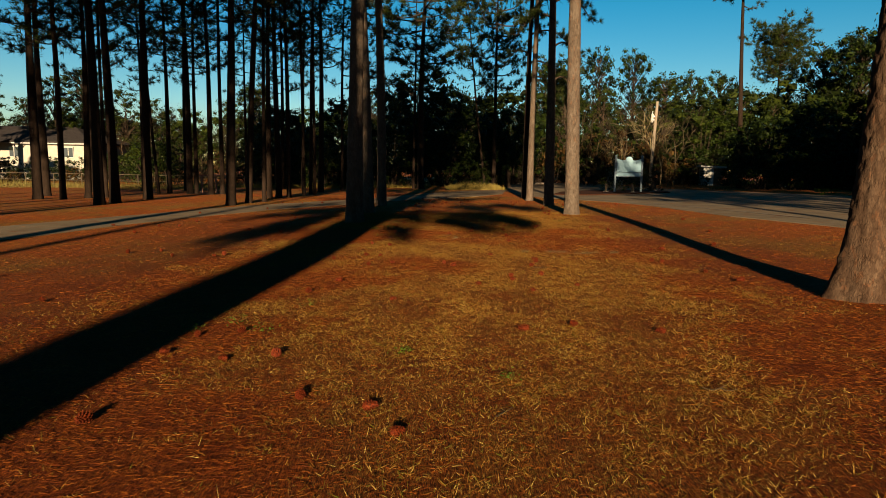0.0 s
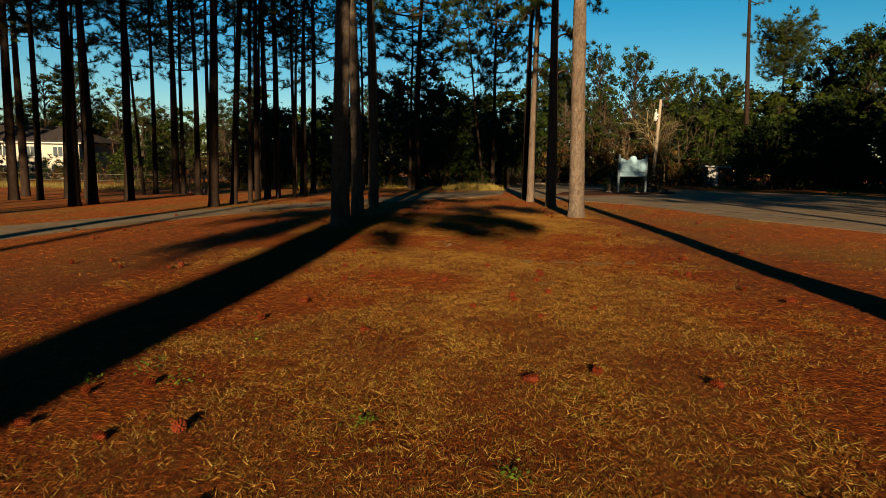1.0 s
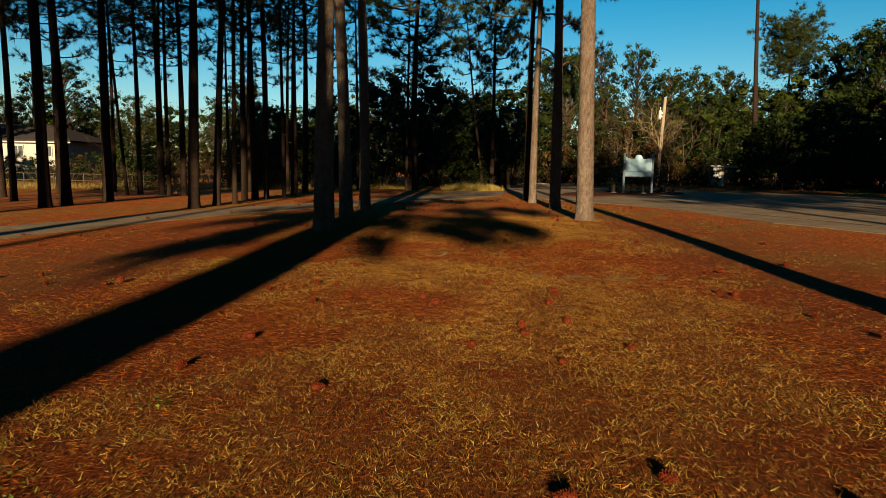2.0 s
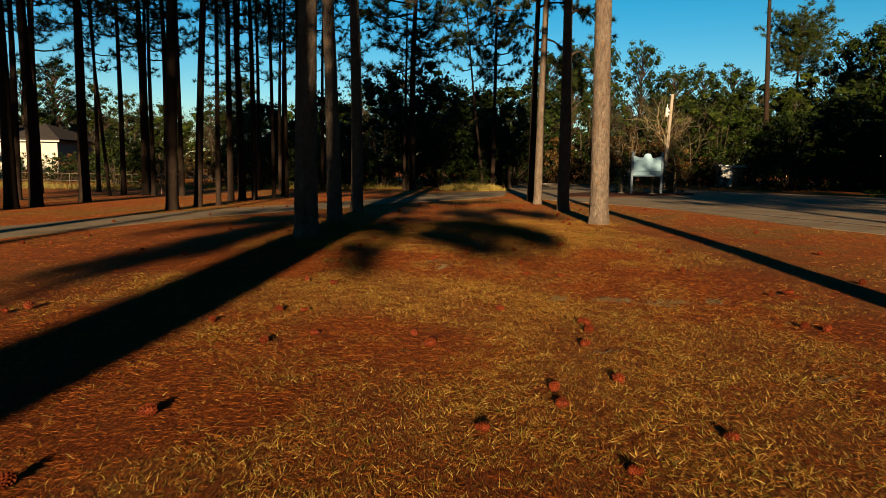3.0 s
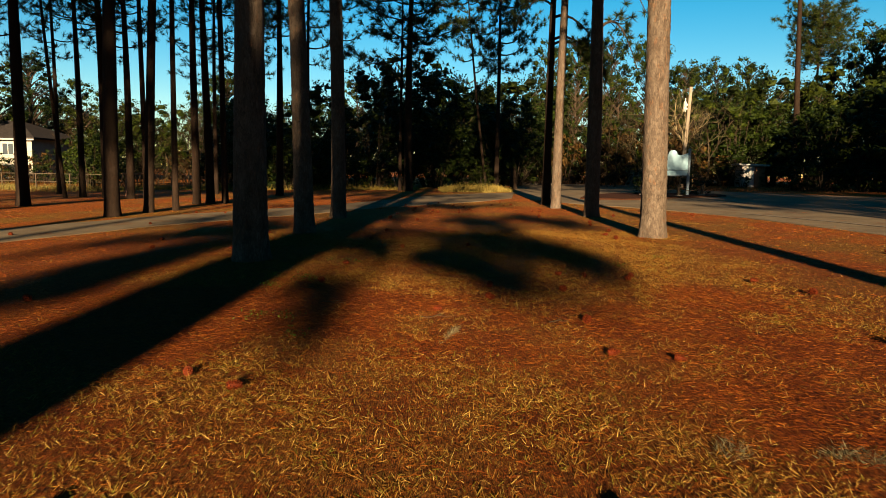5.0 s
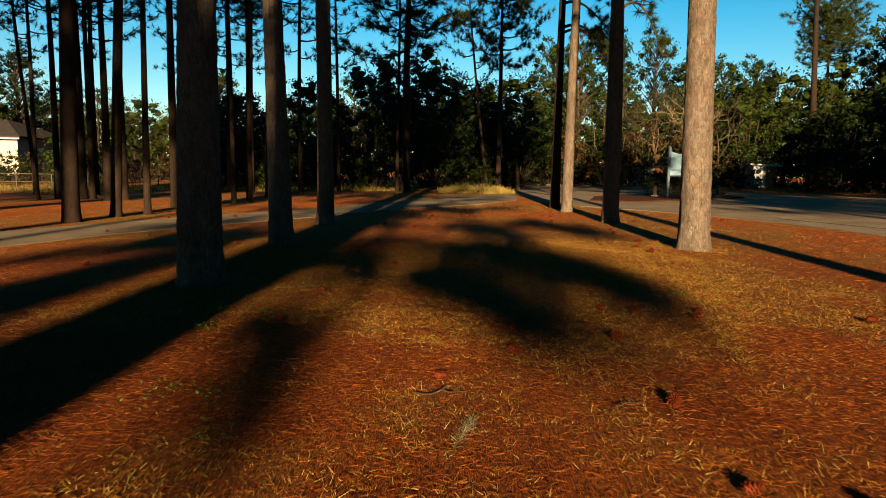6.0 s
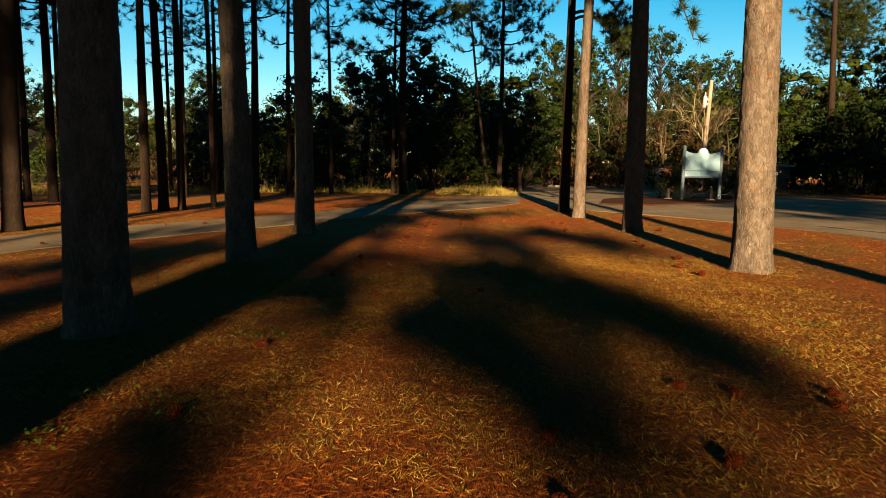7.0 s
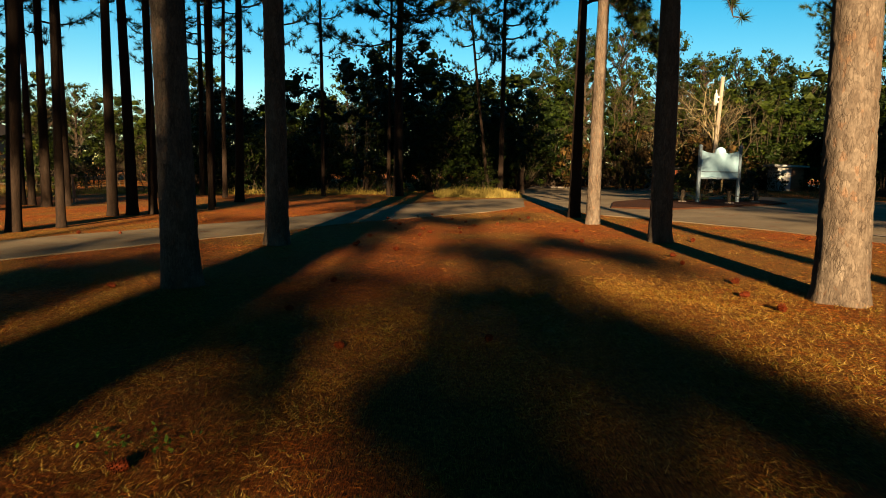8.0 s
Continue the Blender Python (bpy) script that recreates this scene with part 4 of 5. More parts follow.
for k in range(34):
    x = -46 + 42 * k / 33 + rnd.uniform(-1, 1)
    y = rnd.uniform(55, 64) if x > -30 else rnd.uniform(58, 72)
    plant(rnd.choice(["shrub", "bare_low", "thicket", "holly", "bare_low"]), x, y, rnd.uniform(0.55, 0.95) if x > -27 else rnd.uniform(0.3, 0.5), rnd.uniform(0, 360))


# ---- lawn cover ----
def inside(x, y, outline):
    hit = np.zeros(len(x), bool)
    for (x0, y0), (x1, y1) in zip(outline, outline[1:] + outline[:1]):
        if y0 != y1:
            hit ^= ((y0 > y) != (y1 > y)) & (x < (x1 - x0) * (y - y0) / (y1 - y0) + x0)
    return hit


CLOSE = (-4.6, 5.0, 1.8, 24.0)


def kept(rng, x, y, want_grass, keep_off, but):
    """Which of the places carry cover: the dense cover thins out towards its edge, where the coarser one takes over."""
    n = len(x)
    x0, x1, y0, y1 = CLOSE
    edge = np.minimum(np.minimum(x - x0, x1 - x), np.minimum(y - y0, y1 - y)) + 0.8 * (lattice(x, y, 1.3, 6) - 0.5)
    near = np.clip(edge / 1.6, 0, 1)
    ok = rng.uniform(size=n) < (1 - near if but else near)
    g = grassiness(x, y)
    ok &= rng.uniform(size=n) < (0.10 + 0.90 * g if want_grass else 1.0 - 0.72 * g)
    paved = inside(x, y, ROAD_NEAR + ROAD_FAR) | inside(x, y, LOT)
    return ok & ~(paved & (rng.uniform(size=n) < keep_off))


def lawn(name, rng, n, area, length, width, material, label, but=None, tuft=9, spread=0.022):
    """Blades in tufts that splay from their middles."""
    m = n // tuft
    tx, ty = rng.uniform(area[0], area[1], m), rng.uniform(area[2], area[3], m)
    ok = kept(rng, tx, ty, True, 0.96, but)
    tx, ty = np.repeat(tx[ok], tuft), np.repeat(ty[ok], tuft)
    size = np.repeat(rng.uniform(0.6, 1.5, int(ok.sum())), tuft)
    off = rng.normal(size=(len(tx), 2)) * spread * size[:, None]
    x, y = tx + off[:, 0], ty + off[:, 1]
    z = ground_height(x, y)
    d = np.stack([off[:, 0] / spread, off[:, 1] / spread, np.full(len(x), 0.75)], 1) + rng.normal(size=(len(x), 3)) * np.array([0.7, 0.7, 0.3])
    d[:, 2] = np.abs(d[:, 2])
    d /= np.linalg.norm(d, axis=1)[:, None]
    v, f = blades(np.stack([x, y, z - 0.004], 1), d, rng.uniform(*length, len(x)) * size, rng.uniform(*width, len(x)), rng)
    tagged(new(name, array_mesh(name, v, f, material)), label, "grass", kind="stuff")


def litter(name, rng, n, area, length, width, label, but=None):
    x, y = rng.uniform(area[0], area[1], n), rng.uniform(area[2], area[3], n)
    ok = kept(rng, x, y, False, 0.90, but)
    x, y = x[ok], y[ok]
    z = ground_height(x, y)
    a = rng.uniform(0, 2 * math.pi, len(x))
    d = np.stack([np.cos(a), np.sin(a), rng.normal(0.04, 0.10, len(x))], 1)
    d /= np.linalg.norm(d, axis=1)[:, None]
    v, f = blades(np.stack([x, y, z + rng.uniform(0.004, 0.018, len(x))], 1), d, rng.uniform(*length, len(x)), rng.uniform(*width, len(x)), rng)
    tagged(new(name, array_mesh(name, v, f, MAT_LITTER)), label, "pine needles", kind="stuff")


rng_lawn = np.random.default_rng(77)
lawn("lawn_grass", rng_lawn, 900000, CLOSE, (0.018, 0.056), (0.0024, 0.0050), MAT_GRASS, "short straw-coloured winter grass blades on the lawn")
lawn("lawn_grass", rng_lawn, 105000, (-14, 13, 3.0, 37), (0.025, 0.06), (0.0035, 0.0065), MAT_GRASS, "sparse dry grass beside the drive and lot", CLOSE, 7, 0.04)
litter("needle_litter", rng_lawn, 600000, CLOSE, (0.03, 0.085), (0.0014, 0.0025), "rust-red fallen pine needles matted over the lawn")
litter("needle_litter", rng_lawn, 150000, (-16, 13, 3.0, 40), (0.05, 0.11), (0.0024, 0.0042), "rust-red fallen pine needles beneath the trees", CLOSE)


def grass_streak(rng, n, a, b, width, material, label):
    """A narrow streak of bleached grass between two points."""
    u, w = rng.uniform(0, 1, n), rng.normal(size=n) * width
    x, y = a[0] + (b[0] - a[0]) * u + 0.3 * w, a[1] + (b[1] - a[1]) * u + w + 0.05 * np.sin(u * 9)
    keep = lattice(x, y, 0.22, 17) > 0.35
    x, y = x[keep], y[keep]
    d = rng.normal(size=(len(x), 3)) * np.array([0.9, 0.9, 0.3]) + np.array([0, 0, 0.6])
    d /= np.linalg.norm(d, axis=1)[:, None]
    v, f = blades(np.stack([x, y, ground_height(x, y)], 1), d, rng.uniform(0.03, 0.07, len(x)), rng.uniform(0.0025, 0.005, len(x)), rng)
    tagged(new("bleached_grass", array_mesh("bleached_grass", v, f, material)), label, "grass", kind="stuff")


grass_streak(rng_lawn, 2600, (1.5, 12.45), (3.3, 12.2), 0.055, MAT_BLEACHED, "faint streak of grey bleached grass across the lawn")
grass_streak(rng_lawn, 1500, (0.25, 14.6), (0.55, 15.3), 0.10, MAT_BLEACHED, "tuft of pale bleached grass among red needles")


def tall_grass(rng, n, x0, x1, y0, y1, h, material, label):
    """A ragged stand of blades, thinner and lower towards its rim."""
    x, y = rng.uniform(x0, x1, n), rng.uniform(y0, y1, n)
    rim = 1 - np.maximum(np.abs(2 * (x - x0) / (x1 - x0) - 1), np.abs(2 * (y - y0) / (y1 - y0) - 1)) ** 3
    thick = rim + lattice(x, y, 1.6, 9) + 0.4 * lattice(x, y, 0.5, 8)
    keep = thick > 0.95
    x, y, h = x[keep], y[keep], h * np.clip(thick[keep] - 0.75, 0.25, 1)
    d = rng.normal(size=(len(x), 3)) * 0.3 + np.array([0, 0, 1])
    d /= np.linalg.norm(d, axis=1)[:, None]
    v, f = blades(np.stack([x, y, ground_height(x, y)], 1), d, rng.uniform(0.3, 1.0, len(x)) * h, rng.uniform(0.012, 0.026, len(x)), rng)
    tagged(new("tall_grass", array_mesh("tall_grass", v, f, material)), label, "grass", kind="stuff")


tall_grass(rng_lawn, 14000, 0.1, 4.9, 48.8, 57, 0.7, MAT_STRAW, "sunlit patch of tall straw-coloured grass")
tall_grass(rng_lawn, 9000, -24, -0.5, 53.5, 60, 0.6, MAT_STRAW, "shaded tall dry grass under the grove")
tall_grass(rng_lawn, 12000, -48, -18, 50, 62, 0.7, MAT_STRAW, "tan meadow grass beyond the grove")
tall_grass(rng_lawn, 5000, 16.5, 40, 48, 57, 0.3, MAT_RUSSET, "low brown dry weeds along the brush edge")


# ---- pine cones, weeds, twigs ----
def build_cone(seed):
    rng = np.random.default_rng(seed)
    b = Buf()
    ln, r0 = 0.105, 0.040
    prof = [(0.0, 0.35), (0.12, 0.8), (0.3, 1.0), (0.55, 0.85), (0.8, 0.5), (1.0, 0.12)]
    b.tube([(0, ln * u - ln / 2, 0) for u, _ in prof], [r0 * 0.72 * w for _, w in prof], 8)
    for k in range(64):
        u = (k + 0.5) / 64
        w = np.interp(u, [q[0] for q in prof], [q[1] for q in prof])
        a = k * 2.39996
        out = Vector((math.cos(a), -0.15 + 0.5 * (u - 0.3), math.sin(a))).normalized()
        side = Vector((-math.sin(a), 0, math.cos(a)))
        p = Vector((math.cos(a) * r0 * 0.62 * w, ln * u - ln / 2, math.sin(a) * r0 * 0.62 * w))
        tip = p + out * (0.015 + 0.006 * rng.uniform()) * (0.5 + 0.5 * w) + Vector((0, 0.006, 0))
        h = 0.0085 * (0.5 + 0.5 * w)
        up = out.cross(side) * 0.003
        b.add([p - side * h * 0.6, p + side * h * 0.6, tip + side * h * 0.7 + up, tip - side * h * 0.7 + up, tip - up * 1.2], [(0, 1, 2, 3), (3, 2, 4), (1, 0, 4), (0, 3, 4), (2, 1, 4)])
    return b.mesh("pine_cone", MAT_CONE)


CONE_MESHES = [build_cone(61), build_cone(62)]
rnd_cone = random.Random(21)


def cone(x, y, scale=1.0):
    ob = new("pine_cone", CONE_MESHES[rnd_cone.randrange(2)])
    k = scale * rnd_cone.uniform(0.72, 1.02)
    ob.matrix_basis = Matrix.Translation((x, y, gz(x, y) + 0.040 * k)) @ pose(0, 0, 0, rnd_cone.uniform(-14, 14), rnd_cone.uniform(0, 360), rnd_cone.uniform(0, 360)) @ Matrix.Diagonal((k, k, k, 1))
    tagged(ob, "open rust-brown pine cone lying in the grass", "pine cone", "fallen pine cones")


for x, y in [(-0.24, 3.55), (0.77, 6.0), (1.77, 8.5), (-1.33, 5.15), (-0.92, 4.15), (-0.44, 3.95), (-2.21, 5.79), (-1.86, 5.94), (-2.27, 5.22), (-1.72, 5.02), (-2.12, 3.74), (-0.57, 7.5), (-1.66, 7.98), (2.02, 5.9), (1.58, 11.24),
             (0.48, 8.62), (0.99, 9.32), (1.28, 6.2), (3.7, 10.94), (-1.09, 13.33), (-1.42, 8.86), (-4.62, 7.43), (4.08, 8.85), (1.15, 8.1)]:
    cone(x, y)
for x, y in [(1.43, 10.42), (-0.84, 10.8), (-1.2, 10.52), (1.56, 10.9), (0.02, 10.8), (0.17, 10.42), (1.6, 11.2), (0.98, 9.0), (1.44, 9.48), (-1.9, 11.3), (-1.48, 13.62), (-1.13, 11.78), (1.45, 15.0), (4.1, 16.2), (4.03, 12.61), (6.55, 16.0), (3.82, 16.92),
             (0.86, 11.82), (-1.39, 11.79), (3.64, 14.33), (0.67, 16.08), (1.42, 14.02), (2.5, 17.3), (1.85, 13.88)]:
    cone(x, y)
for x, y in [(0.74, 16.71), (1.5, 16.4), (2.4, 17.1), (1.64, 17.44), (-1.12, 21.7), (-1.12, 18.4), (-1.21, 17.02), (0.15, 15.48), (0.7, 16.0), (1.93, 17.32), (-0.46, 20.39), (-0.96, 23.33), (0.66, 20.6), (0.68, 33.5), (-0.68, 30.6),
             (-1.08, 28.8), (1.17, 31.3), (1.77, 31.9), (2.11, 33.9), (2.53, 33.5), (2.58, 35.9), (2.83, 34.0), (3.1, 30.1), (3.29, 29.8), (2.95, 27.7), (-0.28, 34.6), (0.13, 35.3)]:
    cone(x, y)
for k in range(45):
    x = rnd_cone.uniform(-9.0, 7.5)
    cone(x if abs(x) > 3 else x * 0.4, rnd_cone.uniform(9, 30) if abs(x) > 3 else rnd_cone.uniform(26, 34), 1.05)


def weed(x, y, size):
    rng = np.random.default_rng(int(abs(x) * 91 + y * 37))
    n = 46
    c = np.stack([rng.normal(0, size * 0.45, n), rng.normal(0, size * 0.45, n), np.abs(rng.normal(0.03, 0.02, n))], 1)
    nr = rng.normal(size=(n, 3)) * 0.5 + np.array([0, 0, 1])
    v, f = leaf_quads(c, nr / np.linalg.norm(nr, axis=1)[:, None], rng.uniform(0.009, 0.020, n), rng)
    ob = new("weed", array_mesh("weed", v, f, MAT_WEED))
    ob.location = (x, y, gz(x, y))
    tagged(ob, "small fresh green weed among the needles", "weed", "lawn weeds", "stuff")


for x, y, size in [(-1.4, 17.08, 0.2), (-1.76, 16.76, 0.17), (-1.5, 15.25, 0.18), (-1.31, 18.75, 0.2), (-1.07, 18.68, 0.15), (-1.47, 17.35, 0.16), (-1.9, 17.3, 0.14), (-2.0, 6.3, 0.2), (-1.7, 6.0, 0.16), (-2.35, 6.0, 0.12), (-1.2, 15.2, 0.16), (0.5, 4.6, 0.10), (-0.3, 5.3, 0.10), (2.6, 18.2, 0.15), (3.4, 19.0, 0.18), (-1.5, 7.2, 0.12), (-1.0, 14.6, 0.15)]:
    weed(x, y, size)


def twig(x, y, length, turn):
    rng = np.random.default_rng(int(x * 53 + y * 29) % 9999)
    b = Buf()
    length *= 0.65
    pts = [Vector((length * (u - 0.5), 0.06 * length * rng.normal(), 0.012 + 0.01 * abs(rng.normal()))) for u in np.linspace(0, 1, 7)]
    b.tube(pts, [0.004, 0.005, 0.0045, 0.004, 0.0035, 0.003, 0.002], 5)
    b.tube([pts[3], pts[3] + Vector((0.1, 0.10, 0.02)) * length, pts[3] + Vector((0.22, 0.16, 0.02)) * length], [0.004, 0.003, 0.002], 4)
    ob = new("twig", b.mesh("twig", MAT_TWIG))
    ob.matrix_basis = Matrix.Translation((x, y, gz(x, y))) @ pose(0, 0, 0, 0, 0, turn)
    tagged(ob, "thin pale fallen twig lying in the litter", "twig", "fallen twigs")


for x, y, length, turn in [(0.15, 15.2, 0.5, 5), (-0.9, 15.8, 0.4, -8), (1.2, 15.0, 0.3, 30), (1.55, 10.2, 0.35, 10), (-1.2, 16.6, 0.4, 20), (0.4, 3.9, 0.3, 60), (2.6, 12.0, 0.5, -20), (-3.4, 12.4, 0.6, 40), (1.9, 4.3, 0.35, -5), (-1.2, 20.5, 0.4, 80), (2.9, 9.5, 0.4, 15)]:
    twig(x, y, length, turn)


# ---- sign in its bed ----
tagged(sheet("planting_bed", [(6.6, 39.4), (8.2, 38.2), (10.2, 39.4), (12.6, 41.0), (14.6, 42.4), (15.2, 45.2), (12.8, 46.6), (10.0, 46.2), (7.8, 43.6)], 0.07, MAT_MULCH, 0.6), "low island of red-brown mulch round the sign", "planting bed", kind="structure")


def build_sign():
    base = gz(12.05, 43.1) + 0.05
    ob = new("park_sign")
    ob.matrix_basis = pose(12.05, 43.12, base, 0, 0, 9)
    outline = [(-0.84, 1.03), (0.84, 1.03), (0.84, 2.16)]
    for u in np.linspace(0, 1, 9):
        outline.append((0.84 - 0.50 * u, 2.16 - 0.11 * math.sin(u * math.pi * 0.5)))
    for u in np.linspace(0, math.pi, 11):
        outline.append((0.24 * math.cos(u), 2.08 + 0.22 * math.sin(u)))
    for u in np.linspace(1, 0, 9):
        outline.append((-0.84 + 0.50 * u, 2.16 - 0.11 * math.sin(u * math.pi * 0.5)))
    bm = bmesh.new()
    face = bm.faces.new([bm.verts.new((x, -0.03, z)) for x, z in outline])
    ext = bmesh.ops.extrude_face_region(bm, geom=[face])
    bmesh.ops.translate(bm, verts=[q for q in ext["geom"] if isinstance(q, bmesh.types.BMVert)], vec=(0, 0.06, 0))
    bmesh.ops.recalc_face_normals(bm, faces=bm.faces[:])
    part("board", bm, MAT_SIGN, ob, "pale blue-grey painted board with an arched crest")
    part("rail", bevelled_box(1.66, 0.03, 0.035, 0.006), MAT_POST, ob, at=pose(0, -0.045, 1.27))
    part("rail", bevelled_box(1.70, 0.09, 0.07, 0.01), MAT_POST, ob, at=pose(0, 0, 0.98))
    for sgn in (-1, 1):
        post = part("post", bevelled_box(0.12, 0.12, 2.32, 0.015), MAT_POST, ob, at=pose(sgn * 0.91, 0, 0))
        cap = bmesh.new()
        bmesh.ops.create_cone(cap, cap_ends=True, segments=4, radius1=0.12, radius2=0.02, depth=0.08, matrix=Matrix.Translation((0, 0, 2.36)) @ Matrix.Rotation(math.pi / 4, 4, "Z"))
        part("cap", cap, MAT_POST, post)
    return tagged(ob, "blank blue-grey park sign board between two square posts", "sign")


build_sign()


def build_bollard(x, y):
    ob = new("bollard")
    ob.matrix_basis = pose(x, y, gz(x, y) + 0.02, rnd_cone.uniform(-3, 3), rnd_cone.uniform(-3, 3), rnd_cone.uniform(0, 40))
    bm = bevelled_box(0.13, 0.13, 0.55, 0.02)
    part("post", bm, MAT_WOOD, ob)
    part("foot", bevelled_box(0.30, 0.28, 0.09, 0.03), MAT_CONCRETE, ob, "pale stone footing")
    tagged(ob, "short weathered wooden bollard on a stone footing", "bollard", "bollards round the sign")


BOLLARDS = [(10.75, 43.6), (12.05, 42.0), (13.6, 43.0), (14.4, 45.0)]
for x, y in BOLLARDS:
    build_bollard(x, y)
for (x0, y0), (x1, y1) in zip(BOLLARDS, BOLLARDS[1:]):
    b = Buf()
    pts = []
    for u in np.linspace(0, 1, 13):
        x, y = x0 + (x1 - x0) * u, y0 + (y1 - y0) * u
        pts.append((x, y, gz(x, y) + 0.50 - 0.20 * 4 * u * (1 - u)))
    b.tube(pts, [0.016] * 13, 6)
    tagged(new("rope", b.mesh("rope", MAT_WOOD, True)), "sagging rope strung between the wooden bollards", "rope", "bollards round the sign")
for x, y, size in [(11.2, 44.9, 0.30), (12.3, 45.2, 0.34), (13.5, 44.6, 0.34), (14.9, 47.5, 0.4)]:
    plant("holly", x, y, size, x * 70, 0.8, "planting round the sign")


# ---- kerb, parking line ----
def kerb(pts, width, height, label):
    b = Buf()
    for (x0, y0), (x1, y1) in zip(pts, pts[1:]):
        n = Vector((y0 - y1, x1 - x0, 0)).normalized() * width / 2
        z0, z1 = gz(x0, y0), gz(x1, y1)
        lo = [Vector((x0, y0, z0 - 0.1)) - n, Vector((x0, y0, z0 - 0.1)) + n, Vector((x1, y1, z1 - 0.1)) + n, Vector((x1, y1, z1 - 0.1)) - n]
        hi = [p + Vector((0, 0, height + 0.1)) for p in lo]
        b.add(lo + hi, [(0, 1, 2, 3), (7, 6, 5, 4), (0, 4, 5, 1), (1, 5, 6, 2), (2, 6, 7, 3), (3, 7, 4, 0)])
    tagged(new("kerb", b.mesh("kerb", MAT_CONCRETE)), label, "kerb", kind="structure")


kerb([(6.5, 72.2), (8.5, 72.2), (12.1, 68.1), (16.2, 62.0)], 0.5, 0.14, "pale concrete kerb along the far road edge")
b = Buf()
for k in range(12):
    u0, u1 = k / 12, (k + 1) / 12
    p0, p1 = Vector((9.2, 29.0, 0)).lerp(Vector((11.2, 20.0, 0)), u0), Vector((9.2, 29.0, 0)).lerp(Vector((11.2, 20.0, 0)), u1)
    q = [p0, p1, p1 + Vector((0.11, 0.02, 0)), p0 + Vector((0.11, 0.02, 0))]
    b.add([Vector((p.x, p.y, gz(p.x, p.y) + 0.032)) for p in q], [(0, 1, 2, 3)])
tagged(new("parking_line", b.mesh("parking_line", MAT_CONCRETE)), "faded pale painted edge line on asphalt", "road marking", kind="structure")


# ---- utility pole ----
def build_pole():
    x, y = 18.4, 59.0
    ob = new("utility_pole")
    ob.matrix_basis = pose(x, y, gz(x, y) - 0.1, 0, 2.4, 0)
    b = Buf()
    b.tube([(0, 0, 0), (0, 0, 3), (0, 0, 6), (0, 0, 7.6)], [0.15, 0.14, 0.125, 0.115], 12)
    under("shaft", b.mesh("shaft", MAT_POLE, True), ob)
    b = Buf()
    b.tube([(-0.32, 0, 5.75), (-0.32, 0, 5.8), (-0.32, 0, 6.45), (-0.32, 0, 6.52)], [0.10, 0.12, 0.12, 0.08], 14)
    can = under("transformer", b.mesh("transformer", MAT_TRIM, True), ob, "pale grey can-shaped transformer")
    b = Buf()
    b.tube([(-0.32, 0, 6.5), (-0.32, 0, 6.75)], [0.035, 0.03], 8)
    under("bushing", b.mesh("bushing", MAT_METAL), can)
    for z in (5.95, 6.25):
        b = Buf()
        b.box(-0.22, -0.03, z, -0.08, 0.03, z + 0.1)
        under("bracket", b.mesh("bracket", MAT_METAL), ob)
    tagged(ob, "pale weathered utility pole with a transformer can", "utility pole")


build_pole()


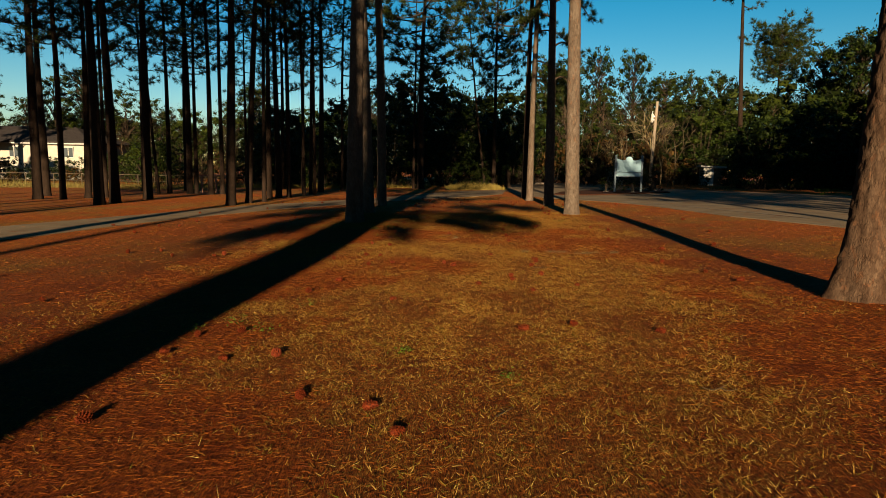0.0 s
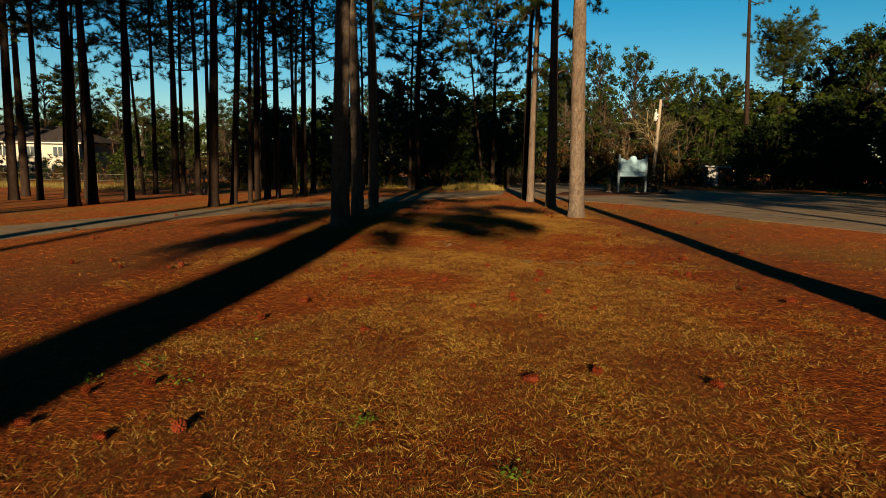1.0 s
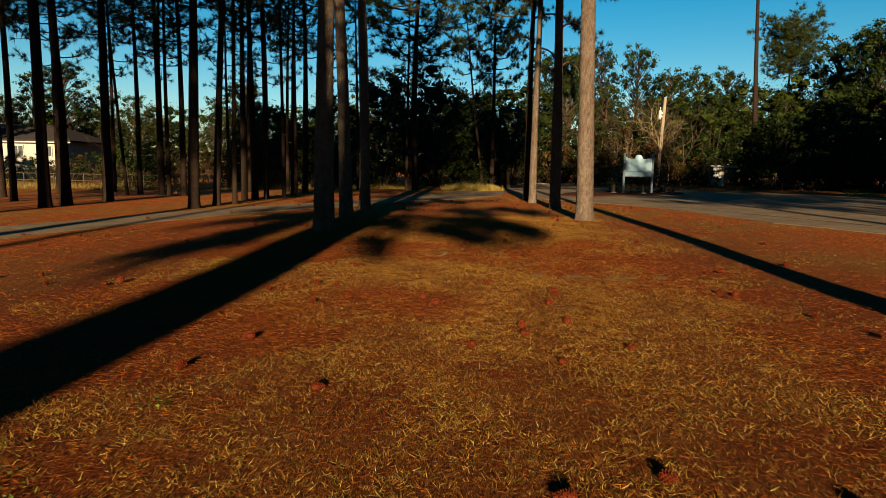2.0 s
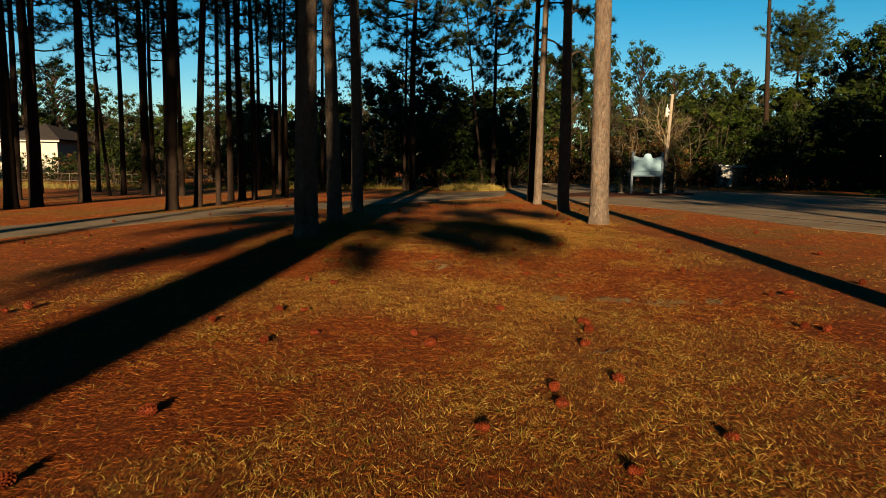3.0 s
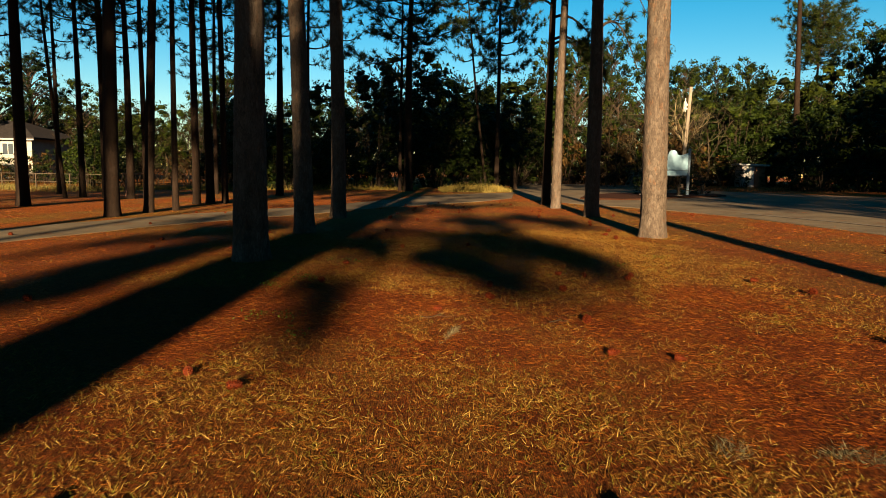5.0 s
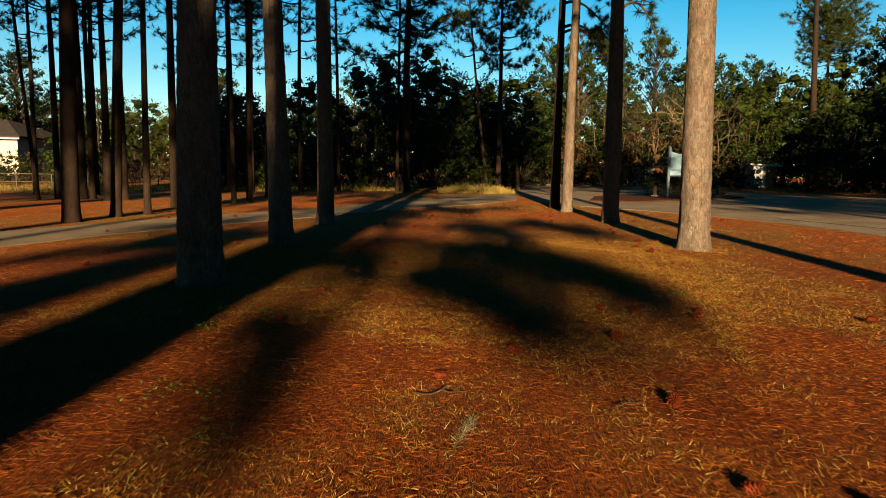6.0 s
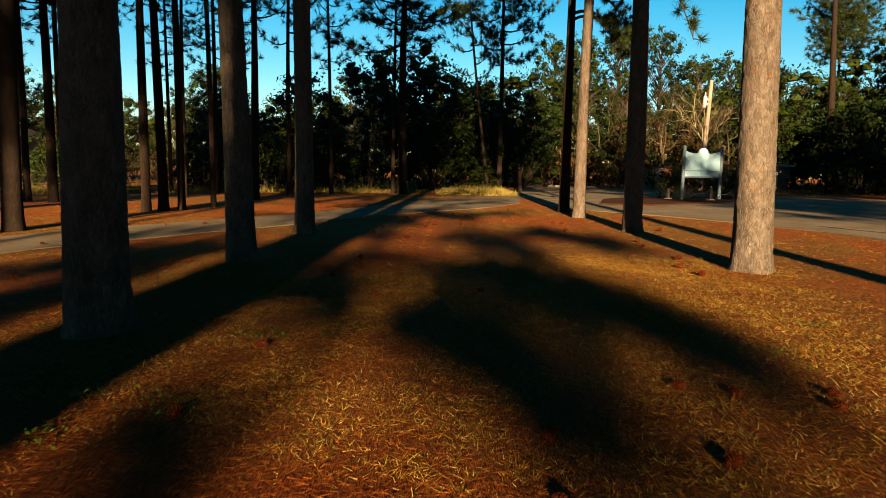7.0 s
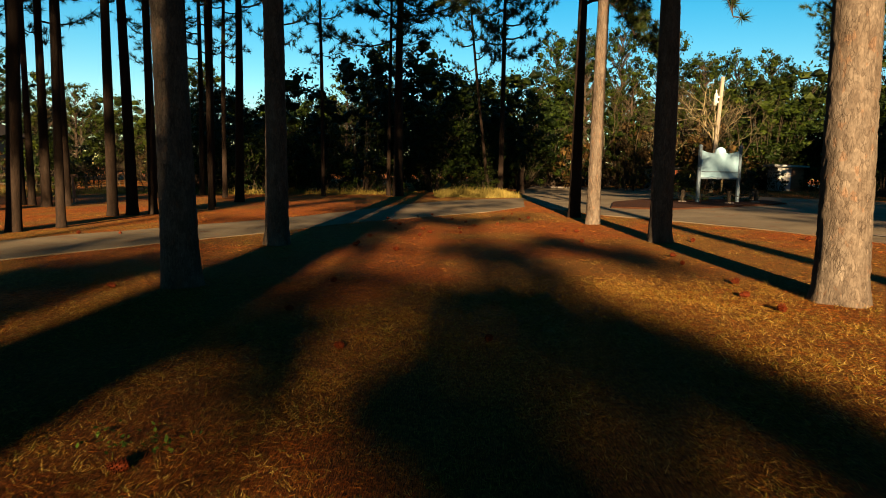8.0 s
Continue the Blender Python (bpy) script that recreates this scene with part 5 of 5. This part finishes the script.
# ---- house beyond the grove ----
def build_house():
    ob = new("house")
    ob.matrix_basis = pose(-42.0, 78.0, -0.9)
    w, d, top = 22.0, 10.0, 4.9
    b = Buf()
    b.box(-w, 0, 0, 0, d, top)
    under("wall", b.mesh("wall", MAT_WALL), ob)
    o, e = 0.6, 2.0
    b = Buf()
    v = [(-w - o, -o, top), (o, -o, top), (o, d + o, top), (-w - o, d + o, top), (-w + 4.5, d / 2, top + e), (-4.2, d / 2, top + e)]
    v += [(x, y, z - 0.16) for x, y, z in v[:4]]
    b.add([Vector(p) for p in v], [(0, 1, 5, 4), (1, 2, 5), (2, 3, 4, 5), (3, 0, 4), (0, 6, 7, 1), (1, 7, 8, 2), (2, 8, 9, 3), (3, 9, 6, 0), (9, 8, 7, 6)])
    under("roof", b.mesh("roof", MAT_ROOF), ob, "dark shingled hip roof")
    b = Buf()
    b.box(-w - o, -o - 0.03, top - 0.30, o, -o + 0.0, top - 0.17)
    under("fascia", b.mesh("fascia", MAT_TRIM), ob)
    for x in (-2.4, -5.6, -8.8, -12.0, -15.2, -18.4):
        for z in (3.0, 0.8):
            win = part("window", bevelled_box(1.25, 0.12, 1.35, 0.02), MAT_TRIM, ob, at=pose(x, -0.05, z))
            for dx in (-0.29, 0.29):
                part("pane", bevelled_box(0.5, 0.03, 1.1, 0.005), MAT_GLASS, win, at=pose(dx, -0.055, 0.12))
    deck = Buf()
    deck.box(-17.5, -2.6, 2.35, -9.5, -0.02, 2.55)
    under("balcony", deck.mesh("balcony", MAT_WOOD), ob)
    for x in (-17.4, -14.8, -12.2, -9.6):
        part("balcony_post", bevelled_box(0.18, 0.18, 2.4, 0.02), MAT_TRIM, ob, at=pose(x, -2.5, 0))
    rail = Buf()
    rail.box(-17.5, -2.6, 3.4, -9.5, -2.5, 3.5)
    for k in range(27):
        rail.box(-17.5 + 0.3 * k, -2.58, 2.5, -17.44 + 0.3 * k, -2.52, 3.4)
    under("balustrade", rail.mesh("balustrade", MAT_TRIM), ob)
    pr = Buf()
    pr.add([Vector(p) for p in [(-18, -3, 4.55), (-9, -3, 4.55), (-9, 0.0, 5.2), (-18, 0.0, 5.2), (-18, -3, 4.45), (-9, -3, 4.45), (-9, 0, 5.1), (-18, 0, 5.1)]], [(0, 1, 2, 3), (7, 6, 5, 4), (0, 4, 5, 1), (1, 5, 6, 2), (3, 7, 4, 0)])
    under("porch_roof", pr.mesh("porch_roof", MAT_ROOF), ob)
    tagged(ob, "cream two-storey house with a dark hip roof", "house")


build_house()
for x, y, size in [(-42.2, 71.0, 0.5), (-40.6, 70.4, 0.54), (-39.0, 70.8, 0.5), (-37.4, 70.2, 0.56), (-44.0, 70.6, 0.48), (-35.8, 71.0, 0.6), (-45.8, 70.0, 0.5), (-47.4, 70.8, 0.46), (-49.2, 70.2, 0.5), (-51.0, 70.8, 0.48), (-53.0, 70.2, 0.5)]:
    plant("holly", x, y, size, x * 40, 1.0, "hedge before the house")


def build_shed(x, y, w, h, turn, label, roof):
    ob = new("shed")
    ob.matrix_basis = pose(x, y, gz(x, y), 0, 0, turn)
    part("wall", bevelled_box(w, 2.4, h, 0.02), MAT_TRIM, ob)
    part("roof", bevelled_box(w + 0.6, 3.0, 0.14, 0.03), roof, ob, at=pose(0, 0, h + 0.002, 0, 2, 0))
    part("door", bevelled_box(0.8, 0.06, min(1.7, h - 0.1), 0.01), MAT_PLASTIC, ob, "reddish plank door", at=pose(w * 0.28, -1.22, 0.02))
    tagged(ob, label, "shed")


for x, y, size in [(16.3, 62.6, 0.55), (17.6, 62.3, 0.42), (18.6, 62.9, 0.5), (24.2, 61.6, 0.36), (27.6, 61.4, 0.5), (25.8, 60.6, 0.34)]:
    plant("shrub", x, y, size, x * 50)
build_shed(25.6, 63.4, 1.7, 1.7, -12, "small white shed with a flat roof behind the brush", MAT_TRIM)
build_shed(17.2, 65.2, 1.6, 1.6, 8, "small pale shed half hidden by brush", MAT_ROOF)


def build_fence(x0, x1, y):
    ob = new("fence")
    ob.location = (0, y, 0)
    n = int((x1 - x0) / 2.4)
    for k in range(n + 1):
        x = x0 + (x1 - x0) * k / n
        part("post", bevelled_box(0.07, 0.07, 1.1, 0.01), MAT_WOOD, ob, at=pose(x, 0, gz(x, y) - 0.05))
    for z in (0.5, 1.05):
        b = Buf()
        b.box(x0, -0.058, z - 0.018, x1, -0.036, z + 0.018)
        rail = under("rail", b.mesh("rail", MAT_WOOD), ob)
        rail.location = (0, 0, gz(x0, y))
    tagged(ob, "low weathered wooden rail fence at the meadow", "fence")


build_fence(-44, -12, 57.5)


# ---- small things in the distance ----
def build_stump(x, y):
    rng = np.random.default_rng(14)
    sides, rows = 14, 9
    v = []
    for i in range(rows):
        u = i / (rows - 1)
        for k in range(sides):
            a = 2 * math.pi * k / sides
            rad = 0.24 * (1 + 0.5 * math.exp(-u * 6)) * (1 - 0.25 * u) * rng.uniform(0.92, 1.08)
            v.append((math.cos(a) * rad, math.sin(a) * rad, -0.1 + 1.5 * u + (0.18 * math.sin(2 * a) + rng.uniform(-0.06, 0.06) if i == rows - 1 else 0)))
    f = [(i * sides + k, i * sides + (k + 1) % sides, (i + 1) * sides + (k + 1) % sides, (i + 1) * sides + k) for i in range(rows - 1) for k in range(sides)]
    f.append(tuple((rows - 1) * sides + k for k in range(sides)))
    ob = new("tree_stump", array_mesh("tree_stump", np.array(v), f, MAT_BARK_SHADED))
    ob.matrix_basis = Matrix.Translation((x, y, gz(x, y)))
    tagged(ob, "broken dark tree stump beside the tall grass", "stump")


build_stump(5.35, 55.6)


def build_stand(x, y):
    ob = new("wooden_stand")
    ob.matrix_basis = pose(x, y, gz(x, y), 0, 0, 25)
    for sx in (-1, 1):
        for sy in (-1, 1):
            b = Buf()
            b.tube([(sx * 0.48, sy * 0.42, 0), (sx * 0.42, sy * 0.03, 1.15)], [0.045, 0.04], 6)
            under("leg", b.mesh("leg", MAT_STAND), ob)
    b = Buf()
    b.tube([(-0.62, 0, 1.15), (0.62, 0, 1.15)], [0.05, 0.05], 6)
    under("crossbar", b.mesh("crossbar", MAT_STAND), ob)
    tagged(ob, "pinkish bare wooden trestle stand at the grove's edge", "trestle")


MAT_STAND = surface("bare_pinkish_wood", (0.12, 0.062, 0.037), (0.22, 0.12, 0.08), 8, 0.8)
build_stand(-15.6, 43.6)


def build_palmetto(x, y, size):
    rng = np.random.default_rng(91)
    ob = new("palmetto")
    ob.matrix_basis = Matrix.Translation((x, y, gz(x, y)))
    for k in range(9):
        a = k * 2.4
        rise = rng.uniform(0.35, 0.9)
        tip = Vector((math.cos(a), math.sin(a), 0)) * size * math.cos(rise) + Vector((0, 0, size * math.sin(rise)))
        b = Buf()
        b.tube([(0, 0, 0), tip * 0.55], [0.015, 0.010], 4)
        d = tip.normalized()
        side = d.cross(Vector((0, 0, 1))).normalized()
        for u in np.linspace(-1.2, 1.2, 11):
            w = (d * math.cos(u) + side * math.sin(u)).normalized()
            p = tip * 0.55
            q = p + w * size * 0.5
            n = d.cross(w) * 0.02 if abs(u) > 0.05 else side * 0.02
            e = w.cross(d.cross(side)).normalized() * 0.02
            b.add([p, p + w * size * 0.25 + e, q, p + w * size * 0.25 - e], [(0, 1, 2, 3)])
        under("frond", b.mesh("frond", MAT_WEED), ob)
    tagged(ob, "low green palmetto fan at the brush edge", "palmetto")


build_palmetto(22.4, 39.0, 0.6)
build_palmetto(24.0, 40.5, 0.5)
